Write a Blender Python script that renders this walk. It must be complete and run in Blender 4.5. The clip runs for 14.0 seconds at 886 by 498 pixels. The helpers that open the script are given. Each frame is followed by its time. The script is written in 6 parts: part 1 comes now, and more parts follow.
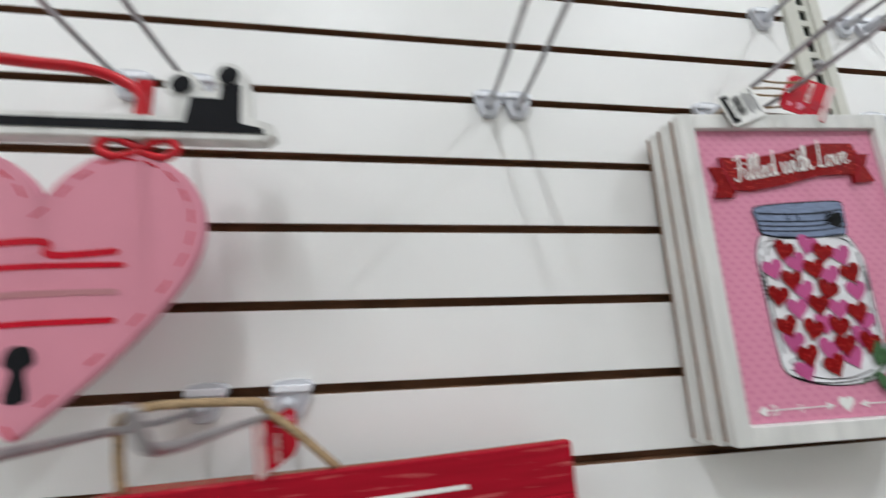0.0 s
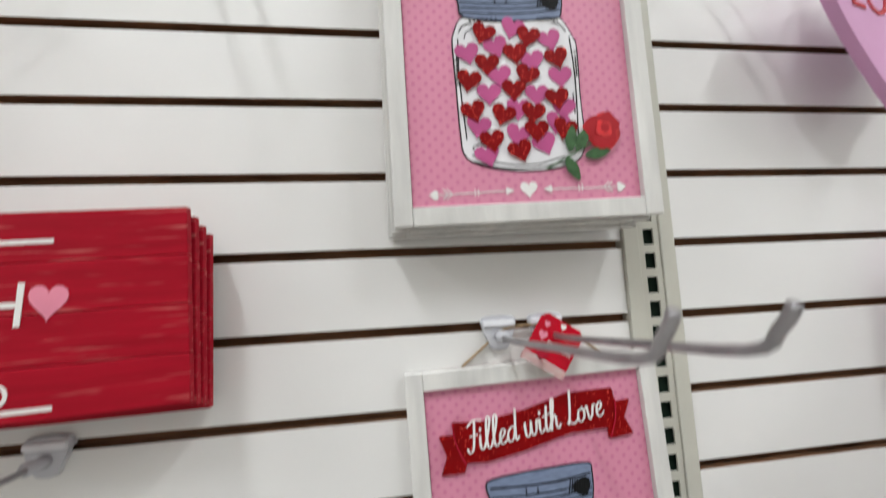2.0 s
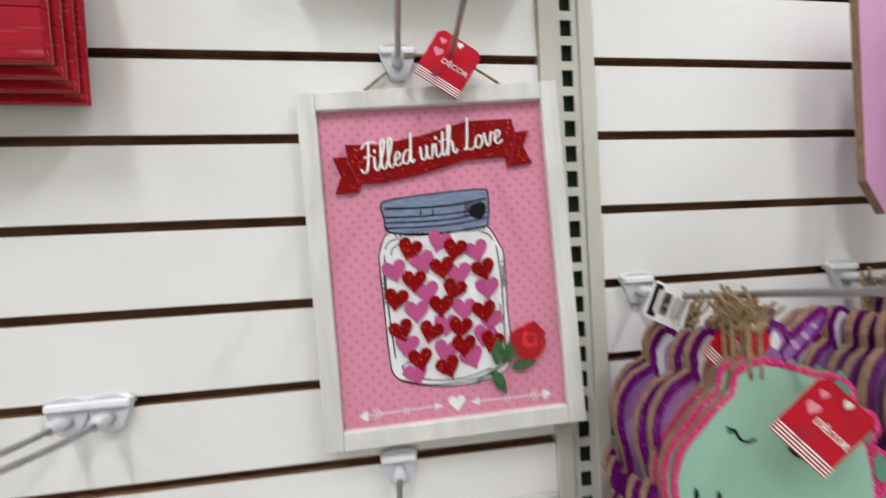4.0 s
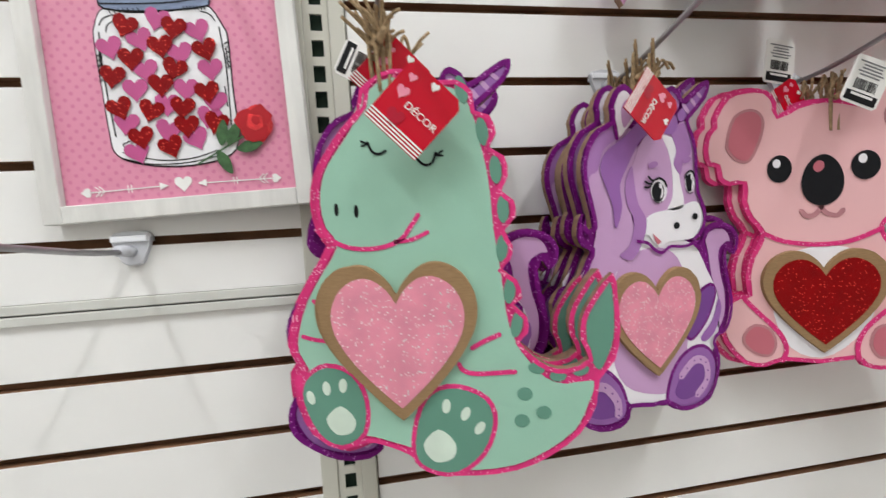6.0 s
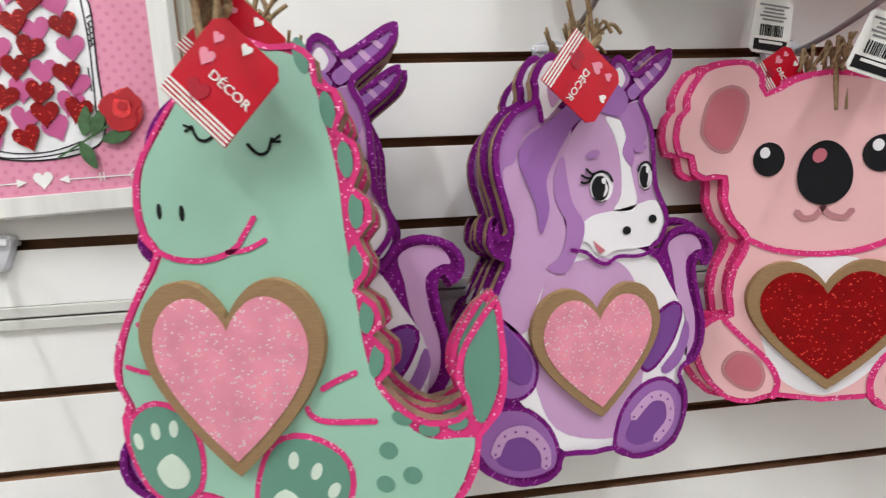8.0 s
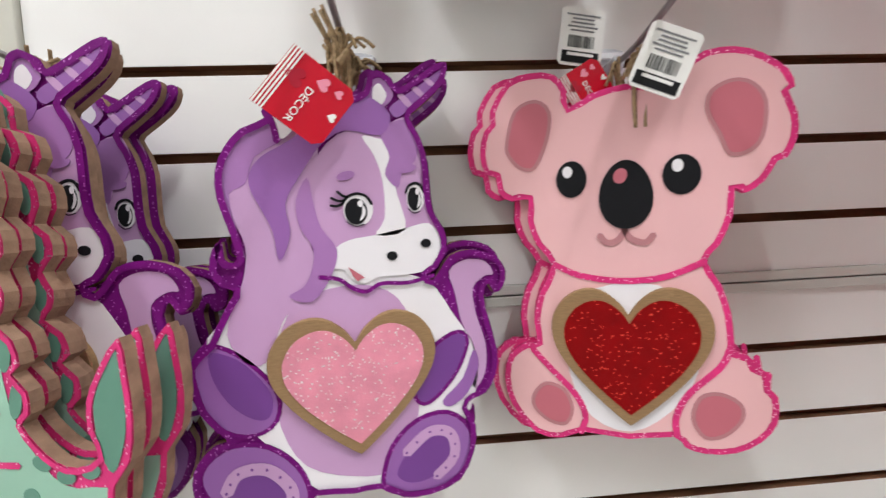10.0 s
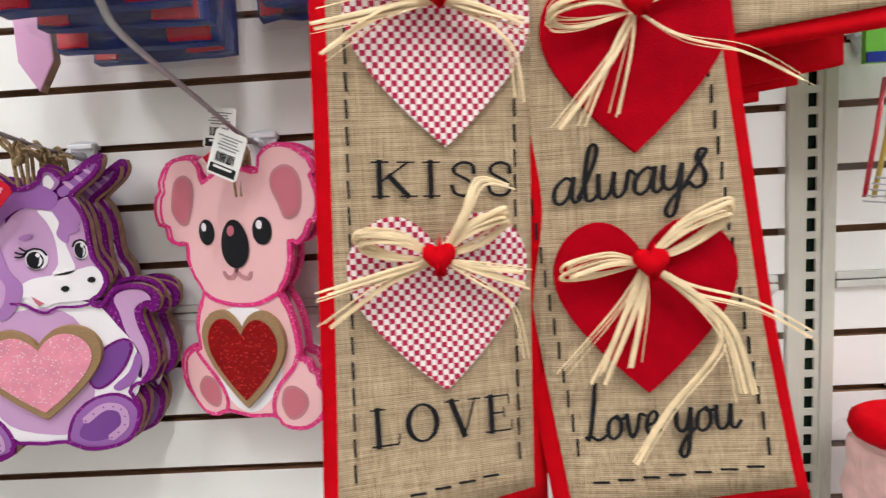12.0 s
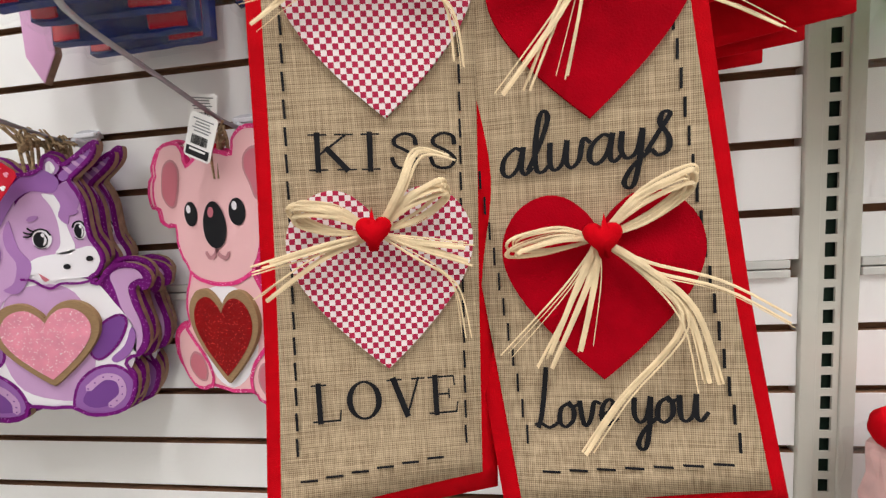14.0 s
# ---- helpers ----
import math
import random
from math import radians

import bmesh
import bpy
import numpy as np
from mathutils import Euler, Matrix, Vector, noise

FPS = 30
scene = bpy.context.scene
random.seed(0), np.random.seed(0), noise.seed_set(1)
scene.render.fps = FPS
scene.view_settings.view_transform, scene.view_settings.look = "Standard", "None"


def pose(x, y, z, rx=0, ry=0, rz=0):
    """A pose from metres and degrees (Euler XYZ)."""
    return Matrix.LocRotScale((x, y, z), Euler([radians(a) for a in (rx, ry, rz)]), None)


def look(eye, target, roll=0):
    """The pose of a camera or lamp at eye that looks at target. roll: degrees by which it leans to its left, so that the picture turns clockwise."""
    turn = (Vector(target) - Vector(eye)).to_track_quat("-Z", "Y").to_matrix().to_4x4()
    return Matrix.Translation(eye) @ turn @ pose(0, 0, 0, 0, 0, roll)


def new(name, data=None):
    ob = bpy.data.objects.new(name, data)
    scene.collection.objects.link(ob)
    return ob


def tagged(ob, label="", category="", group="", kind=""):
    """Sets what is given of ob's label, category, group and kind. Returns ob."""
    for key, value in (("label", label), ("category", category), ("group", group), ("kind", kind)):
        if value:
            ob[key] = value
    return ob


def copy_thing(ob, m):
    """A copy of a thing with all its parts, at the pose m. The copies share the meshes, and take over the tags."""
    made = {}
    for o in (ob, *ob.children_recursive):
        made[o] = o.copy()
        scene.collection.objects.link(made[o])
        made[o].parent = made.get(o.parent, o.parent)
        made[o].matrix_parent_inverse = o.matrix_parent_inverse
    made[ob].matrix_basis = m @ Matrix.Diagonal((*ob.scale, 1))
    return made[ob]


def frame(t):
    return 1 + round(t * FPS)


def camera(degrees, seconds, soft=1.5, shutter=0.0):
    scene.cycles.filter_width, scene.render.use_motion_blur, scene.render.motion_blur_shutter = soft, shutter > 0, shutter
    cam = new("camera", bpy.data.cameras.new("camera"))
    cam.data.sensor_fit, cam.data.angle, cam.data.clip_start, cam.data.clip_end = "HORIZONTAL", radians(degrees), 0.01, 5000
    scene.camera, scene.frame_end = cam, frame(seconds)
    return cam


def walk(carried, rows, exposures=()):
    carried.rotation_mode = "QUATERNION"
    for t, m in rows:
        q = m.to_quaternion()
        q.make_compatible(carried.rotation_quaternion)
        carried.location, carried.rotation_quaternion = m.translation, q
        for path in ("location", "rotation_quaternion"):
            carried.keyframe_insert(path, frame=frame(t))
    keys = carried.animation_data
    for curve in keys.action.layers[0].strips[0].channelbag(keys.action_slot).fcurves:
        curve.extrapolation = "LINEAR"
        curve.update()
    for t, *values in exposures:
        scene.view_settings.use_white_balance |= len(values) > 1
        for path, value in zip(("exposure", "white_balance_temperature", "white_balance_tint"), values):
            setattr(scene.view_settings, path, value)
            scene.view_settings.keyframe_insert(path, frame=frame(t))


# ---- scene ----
cam = camera(102.4, 14.0, soft=1.25, shutter=0.5)
PATH = [
    (0, (0.065, -0.356, 1.758), (0.32, 1.585, 2.168), -1.6),
    (0.5, (0.23, -0.335, 1.727), (0.572, 1.6, 2.099), -1.5),
    (1, (0.331, -0.349, 1.716), (0.659, 1.596, 2.045), -1.6),
    (1.5, (0.362, -0.354, 1.673), (0.667, 1.604, 1.944), -2.2),
    (2, (0.366, -0.35, 1.593), (0.608, 1.625, 1.791), -2.8),
    (2.5, (0.377, -0.341, 1.505), (0.564, 1.646, 1.637), -2.9),
    (3, (0.394, -0.331, 1.434), (0.574, 1.66, 1.509), -2.7),
    (3.5, (0.409, -0.327, 1.392), (0.593, 1.664, 1.43), -2.5),
    (4, (0.451, -0.343, 1.367), (0.7, 1.642, 1.358), -2.8),
    (4.2, (0.468, -0.358, 1.341), (0.729, 1.625, 1.305), -2.9),
    (6.3, (0.712, -0.387, 1.153), (0.981, 1.591, 1.032), -3.4),
    (6.5, (0.72, -0.375, 1.149), (0.962, 1.607, 1.032), -3.3),
    (7, (0.755, -0.362, 1.155), (0.932, 1.626, 1.04), -3.1),
    (7.2, (0.762, -0.358, 1.16), (0.918, 1.632, 1.037), -3.2),
    (9.3, (0.911, -0.323, 1.17), (1.085, 1.666, 1.042), -3.1),
    (9.5, (0.932, -0.325, 1.173), (1.079, 1.665, 1.038), -2.8),
    (10, (0.991, -0.337, 1.173), (1.108, 1.656, 1.054), -2.6),
    (10.5, (1.044, -0.375, 1.18), (1.091, 1.62, 1.046), -2.4),
    (11, (1.142, -0.426, 1.193), (1.194, 1.567, 1.036), -2.5),
    (11.5, (1.283, -0.451, 1.204), (1.302, 1.543, 1.046), -2.7),
    (12, (1.399, -0.455, 1.202), (1.354, 1.539, 1.064), -3.2),
    (12.5, (1.442, -0.468, 1.198), (1.328, 1.523, 1.052), -3.6),
    (13, (1.464, -0.457, 1.198), (1.31, 1.532, 1.058), -3.6),
    (13.5, (1.461, -0.452, 1.194), (1.244, 1.53, 1.039), -3.6),
    (14, (1.467, -0.442, 1.184), (1.234, 1.538, 1.017), -3.4),
]
walk(cam, [(t, look(eye, target, roll)) for t, eye, target, roll in PATH], exposures=[(0.0, -0.60, 6250, 9), (1.0, -0.50, 6350, 10), (2.5, -0.35, 6500, 10), (4.0, -0.22, 6500, 10), (6.5, -0.03, 6500, 10), (9.5, 0.11, 6520, 11), (11.5, 0.18, 6560, 12), (14.0, 0.05, 6650, 13)])

# ---- light: a dim even store behind, tubes on the ceiling ----
world = bpy.data.worlds.new("store_air")
scene.world = world
world.use_nodes = True
world.node_tree.nodes["Background"].inputs[0].default_value = (0.9, 0.95, 1.0, 1)
world.node_tree.nodes["Background"].inputs[1].default_value = 0.05
TUBES = [(-2.82, 1), (-0.38, 1), (2.06, 1), (4.50, 1)]
CEILING = 4.3
for tx, power in TUBES:
    lamp = bpy.data.lights.new("tube_light", "AREA")
    lamp.shape, lamp.size, lamp.size_y, lamp.energy = "RECTANGLE", 0.16, 1.2, 55 * power
    lamp.color = (0.96, 1.0, 1.03)
    new("tube_light", lamp).matrix_world = pose(tx, -1.75, CEILING - 0.09)

# ---- materials ----
P = 0.0762
Z0 = 1.55


def mat(name, color, rough=0.6, metal=0.0, vary=0.08, scale=30.0, bump=0.0, bscale=200.0, stretch=(1, 1, 1), alpha=1.0, trans=0.0, spec=0.3):
    m = bpy.data.materials.new(name)
    m.use_nodes = True
    nt = m.node_tree
    b = nt.nodes["Principled BSDF"]
    b.inputs["Roughness"].default_value = rough
    b.inputs["Metallic"].default_value = metal
    b.inputs["Specular IOR Level"].default_value = spec
    b.inputs["Transmission Weight"].default_value = trans
    b.inputs["Alpha"].default_value = alpha
    tc = nt.nodes.new("ShaderNodeTexCoord")
    mp = nt.nodes.new("ShaderNodeMapping")
    mp.inputs["Scale"].default_value = stretch
    nt.links.new(tc.outputs["Object"], mp.inputs[0])
    n = nt.nodes.new("ShaderNodeTexNoise")
    n.inputs["Scale"].default_value, n.inputs["Detail"].default_value = scale, 6
    nt.links.new(mp.outputs[0], n.inputs["Vector"])
    r = nt.nodes.new("ShaderNodeValToRGB")
    r.color_ramp.elements[0].position, r.color_ramp.elements[1].position = 0.3, 0.7
    r.color_ramp.elements[0].color = (*[max(0, c * (1 - vary)) for c in color], 1)
    r.color_ramp.elements[1].color = (*[min(1, c * (1 + vary)) for c in color], 1)
    nt.links.new(n.outputs["Fac"], r.inputs[0])
    nt.links.new(r.outputs[0], b.inputs["Base Color"])
    if bump:
        n2 = nt.nodes.new("ShaderNodeTexNoise")
        n2.inputs["Scale"].default_value, n2.inputs["Detail"].default_value = bscale, 4
        nt.links.new(mp.outputs[0], n2.inputs["Vector"])
        bp = nt.nodes.new("ShaderNodeBump")
        bp.inputs["Strength"].default_value, bp.inputs["Distance"].default_value = bump, 0.001
        nt.links.new(n2.outputs["Fac"], bp.inputs["Height"])
        nt.links.new(bp.outputs[0], b.inputs["Normal"])
    return m


def glitter(name, color, sparkle=(1, 1, 1), flakes=900.0, amount=0.06):
    """Glued glitter: fine flakes lying at many angles, some of them bright foil."""
    m = mat(name, color, 0.5, 0.0, 0.12, 60, spec=0.12)
    nt = m.node_tree
    b = nt.nodes["Principled BSDF"]
    tc = nt.nodes.new("ShaderNodeTexCoord")
    v = nt.nodes.new("ShaderNodeTexVoronoi")
    v.inputs["Scale"].default_value = flakes
    nt.links.new(tc.outputs["Object"], v.inputs["Vector"])
    bp = nt.nodes.new("ShaderNodeBump")
    bp.inputs["Strength"].default_value, bp.inputs["Distance"].default_value = 0.55, 0.0012
    nt.links.new(v.outputs["Color"], bp.inputs["Height"])
    nt.links.new(bp.outputs[0], b.inputs["Normal"])
    sep = nt.nodes.new("ShaderNodeSeparateColor")
    nt.links.new(v.outputs["Color"], sep.inputs[0])
    gt = nt.nodes.new("ShaderNodeMath")
    gt.operation, gt.inputs[1].default_value = "GREATER_THAN", 1 - amount
    nt.links.new(sep.outputs[0], gt.inputs[0])
    mix = nt.nodes.new("ShaderNodeMix")
    mix.data_type = "RGBA"
    old = b.inputs["Base Color"].links[0].from_socket
    nt.links.new(gt.outputs[0], mix.inputs[0])
    nt.links.new(old, mix.inputs[6])
    mix.inputs[7].default_value = (*sparkle, 1)
    nt.links.new(mix.outputs[2], b.inputs["Base Color"])
    nt.links.new(gt.outputs[0], b.inputs["Metallic"])
    return m


def checked(name, a, c, size, axes=("X", "Z")):
    """Small woven check: squares of two colours in the sheet's own plane."""
    m = mat(name, a, 0.85, 0, 0.05, 200, 0.4, 900)
    nt = m.node_tree
    tc = nt.nodes.new("ShaderNodeTexCoord")
    sep = nt.nodes.new("ShaderNodeSeparateXYZ")
    com = nt.nodes.new("ShaderNodeCombineXYZ")
    nt.links.new(tc.outputs["Object"], sep.inputs[0])
    nt.links.new(sep.outputs[axes[0]], com.inputs["X"])
    nt.links.new(sep.outputs[axes[1]], com.inputs["Y"])
    com.inputs["Z"].default_value = 0.0003
    ck = nt.nodes.new("ShaderNodeTexChecker")
    ck.inputs["Scale"].default_value = 1 / size
    ck.inputs["Color1"].default_value, ck.inputs["Color2"].default_value = (*a, 1), (*c, 1)
    nt.links.new(com.outputs[0], ck.inputs["Vector"])
    nt.links.new(ck.outputs["Color"], nt.nodes["Principled BSDF"].inputs["Base Color"])
    return m


def worn_streaks(m, color):
    """Short pale scratches along the boards, where the paint has rubbed thin."""
    nt = m.node_tree
    b = nt.nodes["Principled BSDF"]
    tc = nt.nodes.new("ShaderNodeTexCoord")
    mp = nt.nodes.new("ShaderNodeMapping")
    mp.inputs["Scale"].default_value = (0.06, 1, 1)
    nt.links.new(tc.outputs["Object"], mp.inputs[0])
    n = nt.nodes.new("ShaderNodeTexNoise")
    n.inputs["Scale"].default_value, n.inputs["Detail"].default_value = 260, 3
    nt.links.new(mp.outputs[0], n.inputs["Vector"])
    r = nt.nodes.new("ShaderNodeValToRGB")
    r.color_ramp.elements[0].position, r.color_ramp.elements[1].position = 0.60, 0.72
    r.color_ramp.elements[0].color, r.color_ramp.elements[1].color = (0, 0, 0, 1), (0.75, 0.75, 0.75, 1)
    nt.links.new(n.outputs["Fac"], r.inputs[0])
    mix = nt.nodes.new("ShaderNodeMix")
    mix.data_type = "RGBA"
    nt.links.new(r.outputs[0], mix.inputs[0])
    nt.links.new(b.inputs["Base Color"].links[0].from_socket, mix.inputs[6])
    mix.inputs[7].default_value = (*color, 1)
    nt.links.new(mix.outputs[2], b.inputs["Base Color"])


def burlap(name):
    m = mat(name, (0.42, 0.31, 0.19), 0.95, 0, 0.2, 90, stretch=(1, 1, 1))
    nt = m.node_tree
    b = nt.nodes["Principled BSDF"]
    tc = nt.nodes.new("ShaderNodeTexCoord")
    outs = []
    for direction, st in (("X", (1, 1, 0.035)), ("Z", (0.035, 1, 1))):
        wv = nt.nodes.new("ShaderNodeTexWave")
        wv.bands_direction = direction
        wv.inputs["Scale"].default_value, wv.inputs["Distortion"].default_value = 210, 1.2
        wv.inputs["Detail"].default_value, wv.inputs["Detail Scale"].default_value = 2, 0.35
        nt.links.new(tc.outputs["Object"], wv.inputs["Vector"])
        mp = nt.nodes.new("ShaderNodeMapping")
        mp.inputs["Scale"].default_value = st
        nt.links.new(tc.outputs["Object"], mp.inputs[0])
        n = nt.nodes.new("ShaderNodeTexNoise")
        n.inputs["Scale"].default_value, n.inputs["Detail"].default_value = 650, 3
        nt.links.new(mp.outputs[0], n.inputs["Vector"])
        mm = nt.nodes.new("ShaderNodeMath")
        mm.operation = "MULTIPLY_ADD"
        mm.inputs[1].default_value = 0.34
        nt.links.new(wv.outputs["Fac"], mm.inputs[0])
        nt.links.new(n.outputs["Fac"], mm.inputs[2])
        outs.append(mm)
    mx = nt.nodes.new("ShaderNodeMath")
    mx.operation = "ADD"
    nt.links.new(outs[0].outputs[0], mx.inputs[0])
    nt.links.new(outs[1].outputs[0], mx.inputs[1])
    half = nt.nodes.new("ShaderNodeMath")
    half.operation = "MULTIPLY"
    half.inputs[1].default_value = 0.5
    nt.links.new(mx.outputs[0], half.inputs[0])
    mx = half
    r = nt.nodes.new("ShaderNodeValToRGB")
    r.color_ramp.elements[0].position, r.color_ramp.elements[1].position = 0.46, 0.88
    r.color_ramp.elements[0].color, r.color_ramp.elements[1].color = (0.20, 0.135, 0.075, 1), (0.60, 0.46, 0.30, 1)
    nt.links.new(mx.outputs[0], r.inputs[0])
    nt.links.new(r.outputs[0], b.inputs["Base Color"])
    bp = nt.nodes.new("ShaderNodeBump")
    bp.inputs["Strength"].default_value, bp.inputs["Distance"].default_value = 0.6, 0.001
    nt.links.new(mx.outputs[0], bp.inputs["Height"])
    nt.links.new(bp.outputs[0], b.inputs["Normal"])
    return m


def dotted(name, base, dot, pitch=0.0085):
    """Printed pink paper with rows of small darker dots, every second row shifted."""
    m = mat(name, base, 0.5, 0, 0.02, 20)
    nt = m.node_tree

    def node(op, *ins):
        q = nt.nodes.new("ShaderNodeMath")
        q.operation = op
        for i, v in enumerate(ins):
            if isinstance(v, (int, float)):
                q.inputs[i].default_value = v
            else:
                nt.links.new(v, q.inputs[i])
        return q.outputs[0]
    tc = nt.nodes.new("ShaderNodeTexCoord")
    sep = nt.nodes.new("ShaderNodeSeparateXYZ")
    nt.links.new(tc.outputs["Object"], sep.inputs[0])
    zz = node("MULTIPLY", sep.outputs["Z"], 2 / pitch)
    row = node("FLOOR", zz)
    xx = node("ADD", node("MULTIPLY", sep.outputs["X"], 1 / pitch), node("MULTIPLY", row, 0.5))
    dx = node("SUBTRACT", node("FRACT", xx), 0.5)
    dz = node("MULTIPLY", node("SUBTRACT", node("FRACT", zz), 0.5), 0.5)
    d2 = node("ADD", node("MULTIPLY", dx, dx), node("MULTIPLY", dz, dz))
    f = node("LESS_THAN", d2, 0.028)
    mix = nt.nodes.new("ShaderNodeMix")
    mix.data_type = "RGBA"
    nt.links.new(f, mix.inputs[0])
    mix.inputs[6].default_value, mix.inputs[7].default_value = (*base, 1), (*dot, 1)
    nt.links.new(mix.outputs[2], nt.nodes["Principled BSDF"].inputs["Base Color"])
    return m


WHITE_SLAT = mat("white_melamine", (0.82, 0.81, 0.79), 0.42, 0, 0.025, 5, 0.06, 500)
MDF = mat("raw_mdf", (0.18, 0.088, 0.045), 0.9, 0, 0.35, 60, 0.8, 300, (0.3, 1, 1))
STEEL_PAINT = mat("grey_beige_powder_coat", (0.56, 0.55, 0.48), 0.42, 0, 0.04, 15, 0.1, 900)
SLOT_DARK = mat("dark_green_slot", (0.012, 0.03, 0.018), 0.7)
RAIL_PAINT = mat("pale_grey_rail", (0.60, 0.60, 0.56), 0.4, 0, 0.04, 10)
WIRE = mat("dull_steel_wire", (0.36, 0.35, 0.36), 0.38, 0.8, 0.15, 60)
CLEAR = mat("cloudy_clear_plastic", (0.86, 0.87, 0.92), 0.2, 0, 0.03, 40, trans=0.35)
WHITE_PLASTIC = mat("white_label_holder", (0.82, 0.83, 0.86), 0.3)
TWINE = mat("jute_twine", (0.36, 0.25, 0.14), 0.95, 0, 0.35, 300, 1.0, 700)
RED_TAG = mat("red_glossy_card", (0.52, 0.004, 0.02), 0.22, 0, 0.06, 10)
PINK_TAG = mat("pink_print_on_card", (0.80, 0.28, 0.38), 0.25)
DARK_TAG = mat("dark_red_print_on_card", (0.40, 0.01, 0.03), 0.25)
WHITE_CARD = mat("white_card", (0.84, 0.83, 0.80), 0.4, 0, 0.03, 30)
BLACK_INK = mat("black_ink", (0.010, 0.010, 0.011), 0.6, spec=0.15)
GREY_INK = mat("grey_ink", (0.22, 0.22, 0.23), 0.6)
WHITE_WOOD = mat("whitewashed_wood", (0.70, 0.69, 0.66), 0.6, 0, 0.12, 60, 0.3, 200, (1, 1, 0.15))
RAW_BOARD = mat("raw_fibreboard_edge", (0.27, 0.165, 0.11), 0.9, 0, 0.25, 90, 0.5, 400)
PINK_PRINT = dotted("pink_dotted_print", (0.70, 0.27, 0.39), (0.63, 0.20, 0.325), 0.0115)
RED_GLITTER = glitter("red_glitter", (0.24, 0.0008, 0.002), (0.9, 0.10, 0.07), 900, 0.03)
PINK_GLITTER = glitter("pink_glitter", (0.74, 0.27, 0.36), (1, 0.88, 0.9), 900, 0.05)
HOTPINK_GLITTER = glitter("hot_pink_glitter", (0.70, 0.04, 0.20), (1, 0.6, 0.75), 1000, 0.05)
PURPLE_GLITTER = glitter("purple_glitter", (0.17, 0.006, 0.17), (0.6, 0.2, 0.62), 1000, 0.035)
MAGENTA_PAPER = mat("magenta_pink_print", (0.50, 0.085, 0.25), 0.5)
LID_BLUE = mat("blue_grey_print", (0.19, 0.24, 0.36), 0.5, 0, 0.25, 90, stretch=(1, 1, 6))
JAR_WHITE = mat("white_print", (0.80, 0.79, 0.81), 0.5)
ROSE_RED = mat("rose_red_print", (0.62, 0.03, 0.035), 0.45, 0, 0.45, 120)
LEAF_GREEN = mat("leaf_green_print", (0.05, 0.12, 0.045), 0.5, 0, 0.3, 200)
MINT = mat("mint_paint", (0.30, 0.52, 0.40), 0.55, 0, 0.04, 12, 0.1, 500)
DEEP_GREEN = mat("deep_sage_paint", (0.115, 0.27, 0.20), 0.55, 0, 0.05, 15)
PALE_MINT = mat("pale_mint_paint", (0.60, 0.70, 0.60), 0.55)
KRAFT = mat("bare_brown_wood", (0.30, 0.185, 0.09), 0.8, 0, 0.12, 150, 0.5, 500, (1, 1, 6))
LILAC = mat("lilac_paint", (0.53, 0.31, 0.53), 0.5, 0, 0.04, 10)
MID_PURPLE = mat("mid_purple_paint", (0.29, 0.115, 0.37), 0.5, 0, 0.05, 10)
DEEP_PURPLE = mat("deep_purple_paint", (0.17, 0.05, 0.26), 0.5, 0, 0.05, 10)
SOFT_PURPLE = mat("soft_purple_paint", (0.37, 0.17, 0.42), 0.5, 0, 0.05, 10)
PAINT_WHITE = mat("white_paint", (0.80, 0.77, 0.80), 0.5, 0, 0.03, 10)
KOALA_PINK = mat("pale_pink_paint", (0.78, 0.45, 0.46), 0.5, 0, 0.03, 10)
ROSE_PINK = mat("dusty_rose_paint", (0.52, 0.14, 0.18), 0.5, 0, 0.05, 10)
ROSE_RIM = mat("brownish_rose_paint", (0.46, 0.20, 0.22), 0.5, 0, 0.05, 10)
FELT_RED = mat("red_felt", (0.52, 0.002, 0.007), 0.95, 0, 0.10, 60, 0.5, 900, spec=0.04)
HEART_FELT = mat("deep_red_felt", (0.37, 0.001, 0.008), 0.95, 0, 0.14, 45, 0.6, 700, spec=0.04)
GINGHAM = checked("red_white_check_fabric", (0.80, 0.72, 0.70), (0.42, 0.012, 0.055), 0.0043)
BURLAP = burlap("burlap")
RAFFIA = mat("straw_raffia", (0.76, 0.59, 0.36), 0.6, 0, 0.14, 60, 0.5, 500)
RED_PLANK = mat("red_washed_planks", (0.36, 0.005, 0.018), 0.6, 0, 0.18, 130, 0.3, 200, (0.07, 1, 1.2), spec=0.12)
worn_streaks(RED_PLANK, (0.60, 0.16, 0.15))
HEART_PINK = mat("matte_pink_paint", (0.64, 0.25, 0.32), 0.6, 0, 0.04, 10)
LOVE_LILAC = mat("lilac_pink_paint", (0.66, 0.34, 0.56), 0.6, 0, 0.04, 10)
CHALK_BLACK = mat("chalk_black_paint", (0.010, 0.010, 0.012), 0.8, spec=0.15)
RIBBON_RED = mat("red_satin_ribbon", (0.55, 0.01, 0.02), 0.35)
FLOOR_TILE = mat("speckled_vinyl", (0.48, 0.47, 0.44), 0.35, 0, 0.2, 120)
PLAIN_WALL = mat("pale_store_wall", (0.62, 0.61, 0.58), 0.7, 0, 0.05, 3)
CEIL_TILE = mat("ceiling_board", (0.75, 0.75, 0.74), 0.9, 0, 0.08, 90)
BLUE_PACK = mat("blue_printed_film", (0.004, 0.016, 0.15), 0.3, 0, 0.5, 25, spec=0.15)
GREEN_PACK = mat("green_card", (0.10, 0.36, 0.02), 0.4)
FILM = mat("crinkled_clear_film", (0.9, 0.9, 0.92), 0.12, 0, 0.02, 20, 1.0, 60, alpha=0.04)
GOLD_PLASTIC = mat("yellow_plastic", (0.55, 0.38, 0.03), 0.3)
